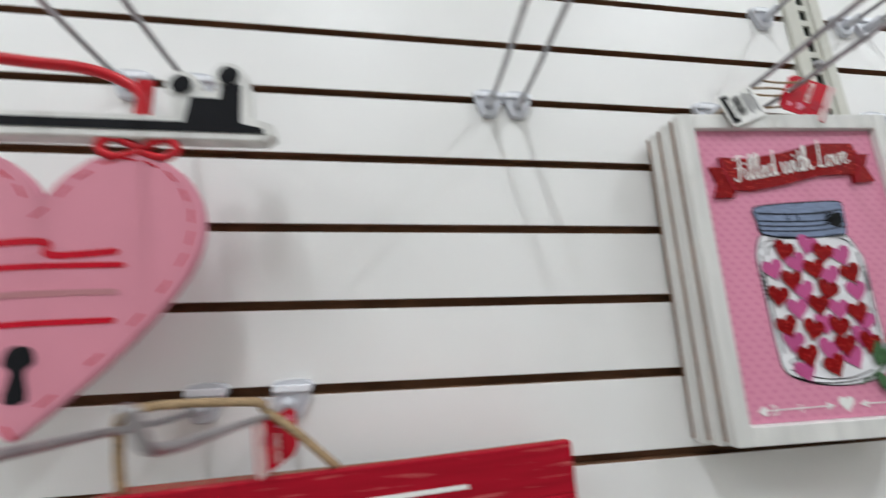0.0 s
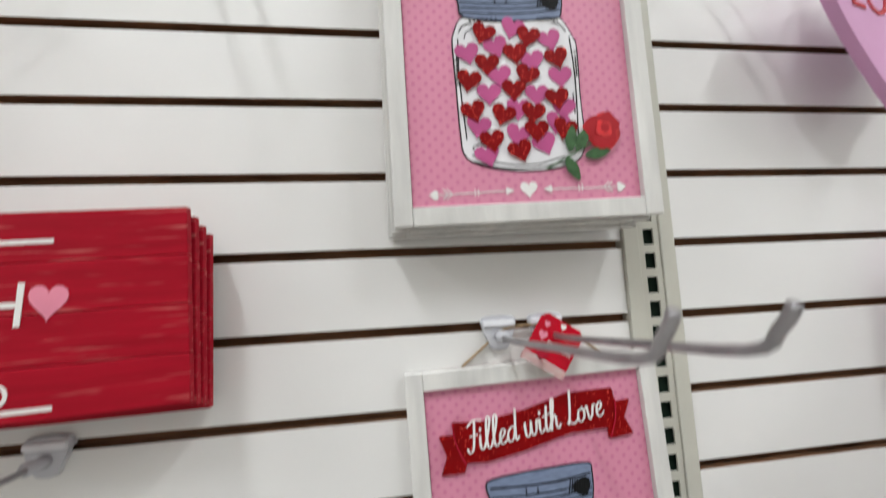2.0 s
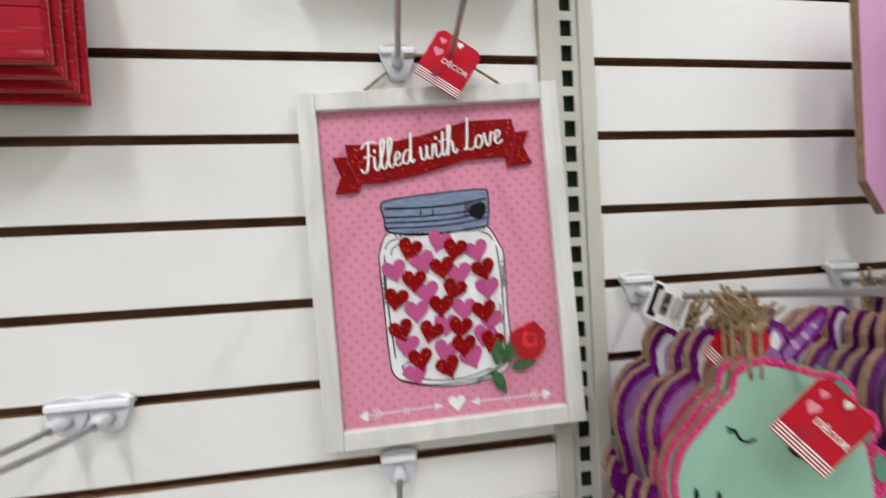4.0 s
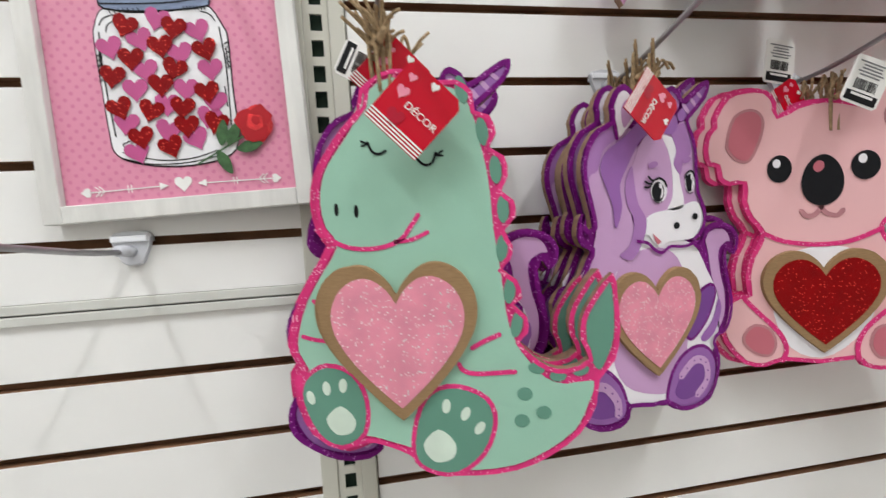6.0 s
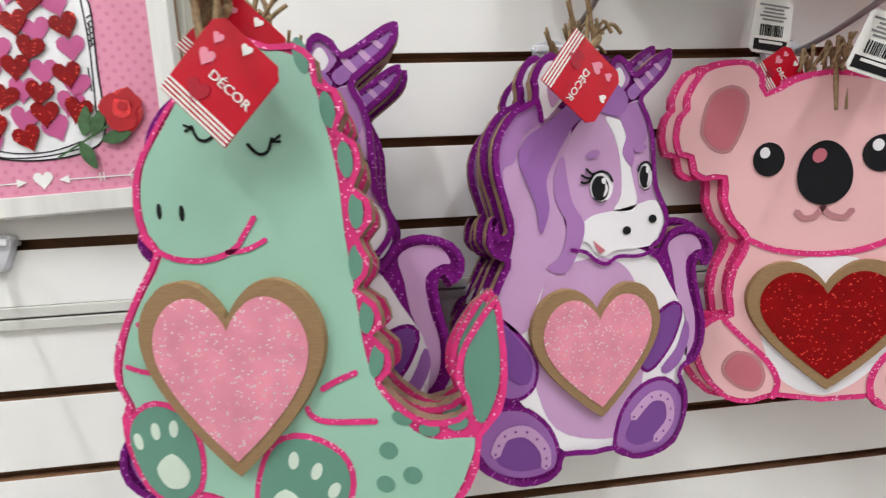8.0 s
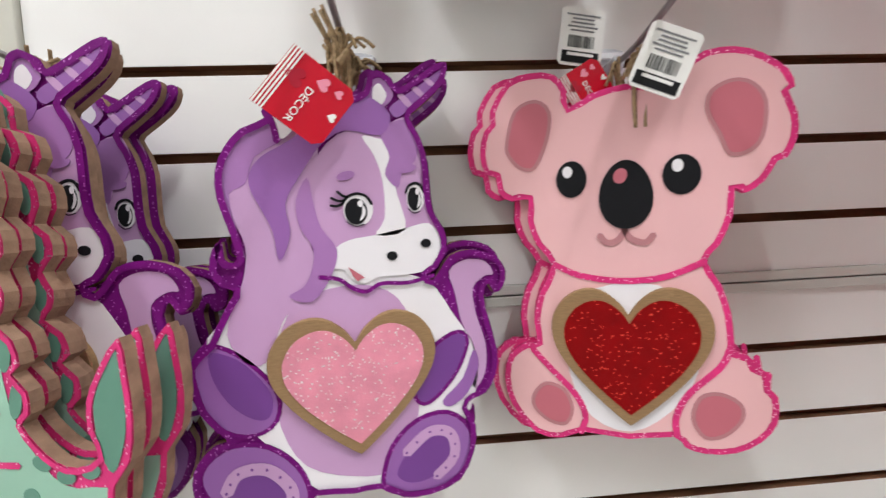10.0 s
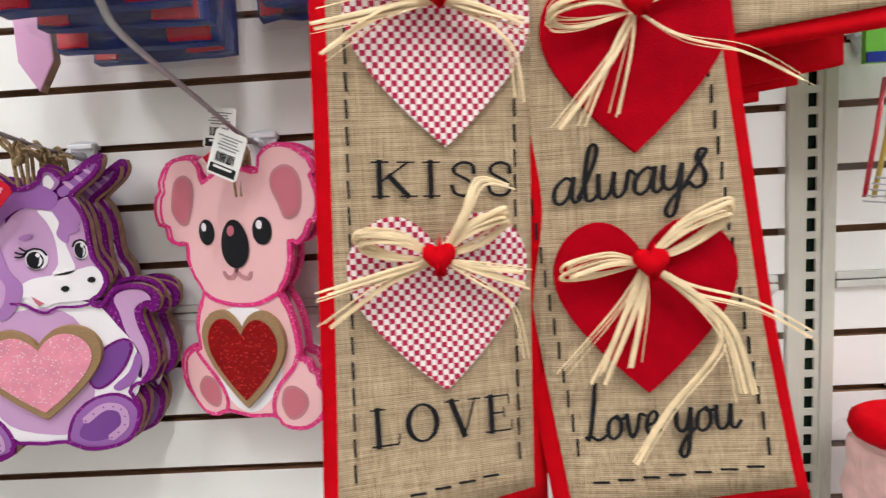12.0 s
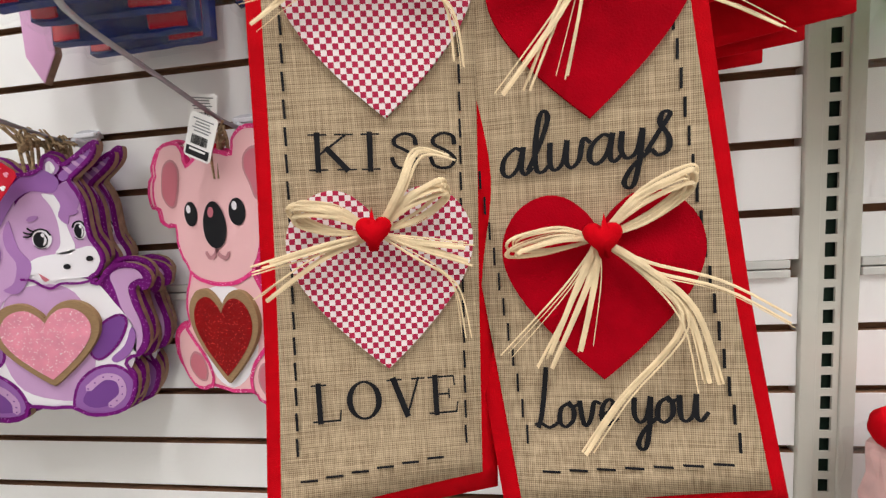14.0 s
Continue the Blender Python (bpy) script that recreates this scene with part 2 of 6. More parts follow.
PINK_FILL = mat("pale_pink_filling", (0.72, 0.45, 0.42), 0.8, 0, 0.2, 40)
LAMP_GLASS = bpy.data.materials.new("lamp_diffuser")
LAMP_GLASS.use_nodes = True
LAMP_GLASS.node_tree.nodes["Principled BSDF"].inputs["Emission Color"].default_value = (1, 0.98, 0.95, 1)
LAMP_GLASS.node_tree.nodes["Principled BSDF"].inputs["Emission Strength"].default_value = 4


# ---- building blocks ----
def mesh_of(name, bm, material):
    me = bpy.data.meshes.new(name)
    bmesh.ops.recalc_face_normals(bm, faces=bm.faces)
    bm.to_mesh(me)
    bm.free()
    for m in (material if isinstance(material, (list, tuple)) else [material]):
        me.materials.append(m)
    return me


def part(name, bm, material, parent=None, label=""):
    ob = new(name, mesh_of(name, bm, material))
    if parent is not None:
        ob.parent = parent
    return tagged(ob, label)


def thing(name, m, label, category, group=""):
    ob = new(name)
    ob.empty_display_size = 0.05
    ob.matrix_world = m
    return tagged(ob, label, category, group)


def box(x0, x1, y0, y1, z0, z1, bevel=0.0, bm=None):
    bm = bm or bmesh.new()
    g = bmesh.ops.create_cube(bm, size=1)
    for v in g["verts"]:
        v.co = Vector((x0 + (v.co.x + 0.5) * (x1 - x0), y0 + (v.co.y + 0.5) * (y1 - y0), z0 + (v.co.z + 0.5) * (z1 - z0)))
    if bevel:
        bmesh.ops.bevel(bm, geom=list({e for v in g["verts"] for e in v.link_edges}), offset=bevel, segments=2, affect="EDGES", profile=0.5)
    return bm


def smooth(points, n=4, closed=True):
    """A rounded line through control points."""
    k = len(points)
    out = []
    for i in range(k if closed else k - 1):
        a, b, c, d = [Vector(points[(i + j) % k] if closed else points[min(max(i + j, 0), k - 1)]) for j in (-1, 0, 1, 2)]
        for s in range(n):
            t = s / n
            out.append(0.5 * (2 * b + (c - a) * t + (2 * a - 5 * b + 4 * c - d) * t * t + (3 * b - a - 3 * c + d) * t ** 3))
    if not closed:
        out.append(Vector(points[-1]))
    return out


def slab(points, front, back, bm=None, edge_index=0, bevel=0.0):
    """A sheet cut to an outline given in centimetres, from y = front (towards the aisle) to y = back."""
    bm = bm or bmesh.new()
    pts = [(p[0] * 0.01, p[1] * 0.01) for p in points]
    area = sum(a[0] * b[1] - b[0] * a[1] for a, b in zip(pts, pts[1:] + pts[:1]))
    if area < 0:
        pts.reverse()
    f = [bm.verts.new((x, front, z)) for x, z in pts]
    face = bm.faces.new(f)
    if back is not None:
        b = [bm.verts.new((x, back, z)) for x, z in pts]
        bm.faces.new(b[::-1])
        for i in range(len(f)):
            j = (i + 1) % len(f)
            bm.faces.new((f[i], b[i], b[j], f[j])).material_index = edge_index
        if bevel:
            bmesh.ops.bevel(bm, geom=list(face.edges), offset=bevel, segments=1, affect="EDGES")
    return bm


def oval(cx, cz, rx, rz, turn=0.0, n=20):
    c, s = math.cos(radians(turn)), math.sin(radians(turn))
    return [(cx + rx * math.cos(a) * c - rz * math.sin(a) * s, cz + rx * math.cos(a) * s + rz * math.sin(a) * c) for a in [2 * math.pi * i / n for i in range(n)]]


def heart(cx, cz, w, h, turn=0.0, n=36):
    """A plump heart whose box is w by h centimetres about (cx, cz)."""
    pts = []
    for i in range(n):
        a = 2 * math.pi * i / n
        x = math.sin(a) ** 3
        z = (13 * math.cos(a) - 5 * math.cos(2 * a) - 2 * math.cos(3 * a) - math.cos(4 * a)) / 14.5 + 0.18
        pts.append((x * w / 2, z * h / 2))
    c, s = math.cos(radians(turn)), math.sin(radians(turn))
    return [(cx + x * c - z * s, cz + x * s + z * c) for x, z in pts]


def wide_heart(cx, cz, w, h, n=10):
    """A heart with straight lower sides and two round lobes."""
    half = [(0, 0.30), (0.06, 0.40), (0.17, 0.49), (0.29, 0.50), (0.41, 0.43), (0.485, 0.30), (0.495, 0.16), (0.45, 0.02), (0.34, -0.15), (0.17, -0.34)]
    side = smooth(half + [(0.0, -0.5)], 3, False)
    pts = [(p.x, p.y) for p in side] + [(-p.x, p.y) for p in reversed(side[1:-1])]
    return [(cx + x * w, cz + z * h) for x, z in pts]


def stroke(points, width, n=4, closed=False):
    """A band of even width (cm) along a rounded line, with round ends."""
    line = smooth(points, n, closed)
    left, right = [], []
    for i, p in enumerate(line):
        a, b = line[max(i - 1, 0)], line[min(i + 1, len(line) - 1)]
        d = (b - a).normalized() if (b - a).length > 1e-6 else Vector((1, 0))
        q = Vector((-d.y, d.x)) * width / 2
        left.append(p + q)
        right.append(p - q)
    d = (line[-1] - line[-2]).normalized() * width * 0.4
    d0 = (line[0] - line[1]).normalized() * width * 0.4
    return left + [line[-1] + d] + right[::-1] + [line[0] + d0]


def inset(points, d):
    """The outline drawn in by d centimetres."""
    pts = [Vector(p) for p in points]
    area = sum(a.x * b.y - b.x * a.y for a, b in zip(pts, pts[1:] + pts[:1]))
    sgn = 1 if area > 0 else -1
    out = []
    for i, p in enumerate(pts):
        t = pts[(i + 1) % len(pts)] - pts[i - 1]
        t = t.normalized() if t.length > 1e-6 else Vector((1, 0))
        out.append(p + Vector((-t.y, t.x)) * d * sgn)
    return out


def print_on(name, points, material, parent, level, label="", thick=0.00025):
    """A painted or printed field lying on the face of its board."""
    y = -0.0003 * level
    return part(name, slab(points, y - thick, y), material, parent, label)


def tube(points, radius, sides=8, bm=None, cap=True, taper=1.0):
    bm = bm or bmesh.new()
    pts = [Vector(p) for p in points]
    rings = []
    up = Vector((0.123, 0.31, 0.94)).normalized()
    for i, p in enumerate(pts):
        d = (pts[min(i + 1, len(pts) - 1)] - pts[max(i - 1, 0)]).normalized()
        a = d.cross(up).normalized()
        b = d.cross(a)
        r = radius * (1 + (taper - 1) * i / max(1, len(pts) - 1))
        rings.append([bm.verts.new(p + (a * math.cos(t) + b * math.sin(t)) * r) for t in [2 * math.pi * k / sides for k in range(sides)]])
    for r0, r1 in zip(rings, rings[1:]):
        for k in range(sides):
            bm.faces.new((r0[k], r0[(k + 1) % sides], r1[(k + 1) % sides], r1[k]))
    if cap:
        bm.faces.new(rings[0])
        bm.faces.new(rings[-1][::-1])
    for f in bm.faces:
        f.smooth = True
    return bm


def arc3(points, n=5):
    return [Vector(p) for p in smooth([Vector(p) for p in points], n, False)]


def words(name, text, material, parent, x, z, width, height, y, shear=0.0, turn=0.0, label="", bold=0.0):
    """Lettering of the built-in font as a thin mesh, its lower left corner at (x, z) in metres."""
    cu = bpy.data.curves.new(name, "FONT")
    cu.body, cu.shear, cu.extrude, cu.offset = text, shear, 0.0003, bold
    cu.resolution_u = 3
    tmp = new("lettering", cu)
    dg = bpy.context.evaluated_depsgraph_get()
    me = bpy.data.meshes.new_from_object(tmp.evaluated_get(dg))
    bpy.data.objects.remove(tmp)
    bpy.data.curves.remove(cu)
    xs, ys = [v.co.x for v in me.vertices], [v.co.y for v in me.vertices]
    x0, x1, y0, y1 = min(xs), max(xs), min(ys), max(ys)
    c, s = math.cos(radians(turn)), math.sin(radians(turn))
    for v in me.vertices:
        a, b = (v.co.x - x0) / (x1 - x0) * width, (v.co.y - y0) / (y1 - y0) * height
        v.co = Vector((x + a * c - b * s, y - v.co.z, z + a * s + b * c))
    me.materials.clear()
    me.materials.append(material)
    ob = new(name, me)
    ob.parent = parent
    return tagged(ob, label)


def ring(points, d, y, bm=None):
    """A band of width d centimetres along the inside of an outline, lying at y."""
    bm = bm or bmesh.new()
    a = [Vector(p) for p in points]
    c = inset(points, d)
    va = [bm.verts.new((p.x * 0.01, y, p.y * 0.01)) for p in a]
    vc = [bm.verts.new((p.x * 0.01, y, p.y * 0.01)) for p in c]
    for i in range(len(a)):
        j = (i + 1) % len(a)
        bm.faces.new((va[i], va[j], vc[j], vc[i]))
    return bm


def pen(bm, points, width, y, n=5, flat=0.0):
    """One pen stroke as a strip; each strip lies a hair above the last."""
    line = smooth(points, n, False) if n > 1 else [Vector(p) for p in points]
    prev = None
    for i, p in enumerate(line):
        d = line[min(i + 1, len(line) - 1)] - line[max(i - 1, 0)]
        d = d.normalized() if d.length > 1e-9 else Vector((1, 0))
        w = width * (1 - flat * abs(d.x))
        e = d * width * 0.3 * (-1 if i == 0 else 1 if i == len(line) - 1 else 0)
        q = Vector((-d.y, d.x)) * w / 2
        yy = y - 2e-6 * i
        cur = [bm.verts.new((p.x + q.x + e.x, yy, p.y + q.y + e.y)), bm.verts.new((p.x - q.x + e.x, yy, p.y - q.y + e.y))]
        if prev:
            bm.faces.new((prev[0], prev[1], cur[1], cur[0]))
        prev = cur


SCRIPT = dict(
    a=(0.56, [[(.42, .40), (.28, .46), (.08, .30), (.06, .08), (.2, 0), (.36, .14), (.45, .44)], [(.45, .44), (.42, .12), (.5, 0), (.62, .08)]]),
    l=(0.36, [[(0, .08), (.2, .45), (.34, .85), (.28, 1), (.18, .9), (.12, .4), (.16, .05), (.28, 0), (.4, .1)]]),
    w=(0.74, [[(.04, .44), (.06, .1), (.16, 0), (.3, .12), (.36, .44)], [(.36, .44), (.36, .12), (.46, 0), (.6, .12), (.66, .44), (.78, .38)]]),
    y=(0.52, [[(.06, .44), (.06, .16), (.18, .02), (.34, .12), (.42, .44)], [(.42, .44), (.40, 0), (.32, -.4), (.2, -.46), (.14, -.34), (.28, -.12), (.58, .1)]]),
    s=(0.42, [[(0, .1), (.18, .36), (.36, .62), (.24, .66), (.2, .5), (.36, .27), (.36, .06), (.2, 0), (.1, .08)]]),
    L=(0.58, [[(.32, 1.10), (.27, .66), (.19, .20), (.12, .03)], [(.06, .07), (.20, .08), (.38, .0), (.60, .08)]]),
    o=(0.5, [[(.3, .44), (.1, .34), (.06, .1), (.2, 0), (.38, .12), (.38, .34), (.26, .44), (.34, .36), (.52, .4)]]),
    v=(0.48, [[(.04, .44), (.1, .12), (.18, 0), (.3, .14), (.38, .42), (.5, .4)]]),
    e=(0.42, [[(.04, .18), (.24, .24), (.34, .38), (.24, .46), (.1, .34), (.08, .1), (.22, 0), (.42, .1)]]),
    u=(0.58, [[(.04, .44), (.06, .1), (.18, 0), (.34, .12), (.4, .44)], [(.4, .44), (.4, .1), (.5, 0), (.64, .12)]]),
    F=(0.62, [[(.1, .84), (.4, 1), (.78, .95)], [(.45, .97), (.4, .5), (.3, .08), (.12, 0), (.02, .12)], [(.2, .5), (.55, .52)]]),
    i=(0.26, [[(.06, .44), (.06, .1), (.16, 0), (.3, .1)], [(.09, .62), (.1, .68)]]),
    d=(0.56, [[(.42, .40), (.28, .46), (.08, .30), (.06, .08), (.2, 0), (.36, .14), (.45, .44)], [(.52, 1), (.45, .4), (.44, .1), (.5, 0), (.6, .08)]]),
    t=(0.32, [[(.2, .8), (.12, .2), (.18, 0), (.32, .1)], [(0, .5), (.36, .54)]]),
    h=(0.5, [[(0, .1), (.2, .6), (.26, .95), (.16, .95), (.1, .4), (.06, 0)], [(.06, .1), (.2, .42), (.32, .4), (.34, .1), (.44, 0), (.54, .1)]]),
)


def script(text, material, parent, x, z, width, height, y, turn=0.0, thick=0.125, slant=0.15, label=""):
    """Brush handwriting; x, z, width and height in metres."""
    total = sum(SCRIPT[c][0] if c != " " else 0.34 for c in text)
    k = width / total
    c, s = math.cos(radians(turn)), math.sin(radians(turn))
    bm = bmesh.new()
    at, lay = 0.0, 0
    for ch in text:
        if ch == " ":
            at += 0.34
            continue
        adv, strokes = SCRIPT[ch]
        for st in strokes:
            pts = []
            for u, v in st:
                a, b = (at + u + slant * v) * k, v * height
                pts.append((x + a * c - b * s, z + a * s + b * c))
            pen(bm, pts, thick * 0.8 * height, y - 0.00006 * lay, 6, 0.45)
            lay += 1
        at += adv
    return part("lettering", bm, material, parent, label or "brush script lettering")


SERIF = dict(
    K=(1.0, [((.24, 0), (.24, 1), .15), ((.06, .02), (.44, .02), .045), ((.06, .98), (.44, .98), .045), ((.84, .97), (.27, .43), .06), ((.62, .98), (1.0, .98), .045), ((.44, .60), (.86, .02), .15), ((.66, .02), (1.06, .02), .045)]),
    I=(0.5, [((.24, 0), (.24, 1), .15), ((.06, .02), (.44, .02), .045), ((.06, .98), (.44, .98), .045)]),
    L=(0.82, [((.22, 0), (.22, 1), .14), ((.04, .02), (.74, .02), .05), ((.04, .98), (.42, .98), .045), ((.74, 0), (.79, .28), .04)]),
    V=(0.95, [((.17, 1), (.5, .02), .15), ((.84, 1), (.5, .02), .055), ((0, .98), (.38, .98), .045), ((.66, .98), (1.0, .98), .045)]),
    E=(0.85, [((.22, 0), (.22, 1), .14), ((.04, .02), (.76, .02), .05), ((.04, .98), (.72, .98), .05), ((.22, .52), (.56, .52), .05), ((.58, .40), (.58, .64), .04), ((.72, .98), (.74, .74), .04), ((.76, .02), (.80, .28), .04)]),
    S=(0.72, []), O=(1.0, []),
)


def serif(text, material, parent, x, z, width, height, y, turn=0.0, label="black printed serif capitals"):
    total = sum(SERIF[c][0] + 0.12 for c in text) - 0.12
    k = width / total
    c, s = math.cos(radians(turn)), math.sin(radians(turn))
    bm = bmesh.new()
    at, lay = 0.0, 0

    def place(u, v):
        a, b = (at + u) * k, v * height
        return (x + a * c - b * s, z + a * s + b * c)
    for ch in text:
        adv, bars = SERIF[ch]
        for p, q, w in bars:
            pen(bm, [place(*p), place(*q)], w * height * 1.05, y - 0.00006 * lay, 1)
            lay += 1
        if ch == "S":
            pen(bm, [place(*p) for p in ((.60, .70), (.56, .90), (.36, .98), (.16, .86), (.16, .68), (.34, .55), (.50, .43), (.60, .26), (.52, .07), (.34, .02), (.16, .10), (.09, .30))], 0.135 * height, y - 0.00006 * lay, 5, 0.4)
            lay += 1
        if ch == "O":
            va = [[bm.verts.new((q[0], y, q[1])) for q in [place(.48 + rx * math.cos(a), .5 + rz * math.sin(a)) for a in [2 * math.pi * i / 36 for i in range(36)]]] for rx, rz in ((.47, .52), (.31, .46))]
            for i in range(36):
                bm.faces.new((va[0][i], va[0][(i + 1) % 36], va[1][(i + 1) % 36], va[1][i]))
        at += adv + 0.12
    return part("lettering", bm, material, parent, label)


# ---- the setting ----
X0, X1 = -3.4, 5.2
floor = tagged(part("floor", box(X0, X1, -2.4, 0.1, -0.1, 0), FLOOR_TILE), "speckled grey vinyl store floor along the aisle", "floor", kind="structure")
tagged(part("ceiling", box(X0, X1, -2.4, 0.1, CEILING, CEILING + 0.1), CEIL_TILE), "white board ceiling above the aisle", "ceiling", kind="structure")
tagged(part("wall_south", box(X0, X1, -2.5, -2.4, 0, CEILING), PLAIN_WALL), "plain pale wall across the aisle", "wall", kind="structure")
tagged(part("wall_west", box(X0 - 0.1, X0, -2.4, 0.1, 0, CEILING), PLAIN_WALL), "plain pale wall closing the aisle", "wall", kind="structure")
tagged(part("wall_east", box(X1, X1 + 0.1, -2.4, 0.1, 0, CEILING), PLAIN_WALL), "plain pale wall closing the aisle", "wall", kind="structure")
wall_north = tagged(part("wall_north", box(X0, X1, 0.0105, 0.1, 0, CEILING), MDF), "white slatwall with brown fibreboard grooves", "wall", kind="structure")
for tx, power in TUBES:
    fx = thing("ceiling_light", pose(tx, -1.75, CEILING), "slim white tube light fixture on the ceiling", "ceiling light", "tube lights")
    part("housing", box(-0.12, 0.12, -0.64, 0.64, -0.055, 0.0, 0.006), WHITE_PLASTIC, fx)
    part("diffuser", box(-0.09, 0.09, -0.61, 0.61, -0.075, -0.056, 0.004), LAMP_GLASS, fx, "glowing white diffuser")


def upright(x):
    """A slotted steel standard, two flanges and a slotted face, from floor to top."""
    ob = thing("slotted_upright", pose(x, 0, 0), "grey-beige steel upright with a row of dark slots", "shelf upright", "uprights")
    part("flange", box(-0.0005, 0.0165, -0.0045, 0.012, 0, 2.55, 0.0012), STEEL_PAINT, ob)
    part("flange", box(0.0415, 0.0575, -0.0045, 0.012, 0, 2.55, 0.0012), STEEL_PAINT, ob)
    bm = bmesh.new()
    zs = [0.02 + 0.0254 * i for i in range(98)]
    ya, yb = -0.0022, 0.0
    box(0.0168, 0.0232, ya, yb, 0, 2.55, 0, bm)
    box(0.0352, 0.0412, ya, yb, 0, 2.55, 0, bm)
    for i, z in enumerate(zs):
        box(0.0232, 0.0352, ya, yb, z - 0.0044, z + 0.0044, 0, bm)
    part("slotted_face", bm, STEEL_PAINT, ob)
    part("slot_back", box(0.018, 0.040, 0.005, 0.011, 0, 2.55), SLOT_DARK, ob, "dark green inside of the slots")
    return ob


UP = [0.6 - 1.2192, 0.6, 0.6 + 1.2192, 0.6 + 2 * 1.2192]
for ux in UP:
    upright(ux)
RAIL_Z = 1.105
spans = [(X0, UP[0])] + [(a + 0.058, b) for a, b in zip(UP, UP[1:])] + [(UP[3] + 0.058, X1)]
for a, b in spans[1:4]:
    rl = thing("panel_rail", pose(0, 0, 0), "pale grey metal rail joining two slatwall panels", "rail", "panel rails")
    e = 0.012 if b > 1.7 and a < 1 else 0.0015
    part("upper_lip", box(a + 0.0015, b - e, -0.004, 0.011, RAIL_Z + 0.0008, RAIL_Z + 0.010, 0.001), RAIL_PAINT, rl)
    part("lower_lip", box(a + 0.0015, b - e, -0.0045, 0.011, RAIL_Z - 0.010, RAIL_Z - 0.0008, 0.001), RAIL_PAINT, rl)


def bare_hook(x, z, length=0.22, double=0.0, label="empty steel slatwall hook with a clear plastic base", rise=0.022, plate=True):
    """A wire peg in a clear plastic base clipped into a groove; double: the spacing of a second peg."""
    ob = thing("display_hook", pose(x, 0, z), label, "hook", "slatwall hooks")
    for dx in ([0, double] if double else [0]):
        part("base", slab([(dx * 100 + a, b) for a, b in smooth([(-1.5, 0.9), (-1.6, -0.2), (-1.1, -1.4), (-0.7, -2.2), (0.7, -2.2), (1.1, -1.4), (1.6, -0.2), (1.5, 0.9)], 3)], -0.006, -0.0008, bevel=0.0015), CLEAR, ob, "cloudy clear plastic base")
        part("clip", box(dx - 0.016, dx + 0.016, -0.009, 0.004, 0.000, 0.006, 0.001), WHITE_PLASTIC, ob)
        part("socket", tube([(dx, -0.004, -0.009), (dx, -0.022, -0.008)], 0.0055, 12), CLEAR, ob)
        pts = [(dx, -0.004, -0.009), (dx, -0.05, -0.008), (dx, -length * 0.6, rise * 0.4 - 0.008), (dx, -length + 0.012, rise * 0.8 - 0.008), (dx, -length - 0.003, rise - 0.002), (dx, -length - 0.010, rise + 0.008)]
        part("wire", tube(arc3(pts, 4), 0.0026, 8), WIRE, ob, "dull steel peg")
    return ob


def tag_card(x, y, z, turn, yaw, label, text="DÉCOR", size=1.0):
    """A red folded card tag with hearts, stripes and one printed word, on a loop of twine."""
    ob = thing("price_tag", pose(x, y, z, 0, 0, yaw) @ pose(0, 0, 0, 0, turn, 0), label, "price tag", "red tags")
    w, h = 2.25 * size, 2.4 * size
    part("card", slab(smooth([(-w, -h), (0, -h), (w, -h), (w, 0), (w, h - 0.5), (w - 0.5, h), (0, h), (-w + 0.5, h), (-w, h - 0.5), (-w, 0)], 1), -0.0004, 0.0004), RED_TAG, ob)
    for i in range(4):
        print_on("stripe", [(-w, -h + 0.22 * i + 0.05), (w, -h + 0.22 * i + 0.05), (w, -h + 0.22 * i + 0.16), (-w, -h + 0.22 * i + 0.16)], WHITE_CARD, ob, 2)
    for cx, cz, s, m in ((-1.3, 0.3, 0.9, PINK_TAG), (-0.6, -1.3, 1.3, DARK_TAG), (-1.4, 1.4, 0.6, PINK_TAG), (0.1, 1.9, 0.6, WHITE_CARD)):
        print_on("printed_heart", heart(cx * size, cz * size, s * size, s * size, 10), m, ob, 2)
    words("word", text, WHITE_CARD, ob, -0.006 * size, -0.003 * size, 0.026 * size, 0.006 * size, -0.0007, 0, 0)
    return ob


def barcode_card(x, y, z, turn, yaw, label, s=1.0):
    ob = thing("barcode_tag", pose(x, y, z, 0, 0, yaw) @ pose(0, 0, 0, 0, turn, 0), label, "price tag", "white barcode tags")
    w, h = 1.9 * s, 2.4 * s
    part("card", slab([(-w, -h + 0.3), (-w + 0.3, -h), (w - 0.3, -h), (w, -h + 0.3), (w, h - 0.3), (w - 0.3, h), (-w + 0.3, h), (-w, h - 0.3)], -0.0004, 0.0004), WHITE_CARD, ob)
    rnd = random.Random(5)
    xx = -w * 0.6
    while xx < w * 0.6:
        b = rnd.choice((0.05, 0.08, 0.12)) * s
        print_on("bar", [(xx, -0.9 * s), (xx + b, -0.9 * s), (xx + b, 0.1 * s), (xx, 0.1 * s)], BLACK_INK, ob, 2)
        xx += b + rnd.choice((0.06, 0.1)) * s
    print_on("panel", [(-w * 0.85, -h * 0.9), (w * 0.85, -h * 0.9), (w * 0.85, -h * 0.5), (-w * 0.85, -h * 0.5)], BLACK_INK, ob, 2)
    print_on("panel_text", [(-w * 0.6, -h * 0.66), (w * 0.6, -h * 0.66), (w * 0.6, -h * 0.56), (-w * 0.6, -h * 0.56)], WHITE_CARD, ob, 3)
    for i in range(5):
        l = rnd.uniform(0.5, 0.8)
        print_on("text_line", [(-w * l, (0.45 + 0.32 * i) * s), (w * l, (0.45 + 0.32 * i) * s), (w * l, (0.58 + 0.32 * i) * s), (-w * l, (0.58 + 0.32 * i) * s)], GREY_INK, ob, 2)
    return ob


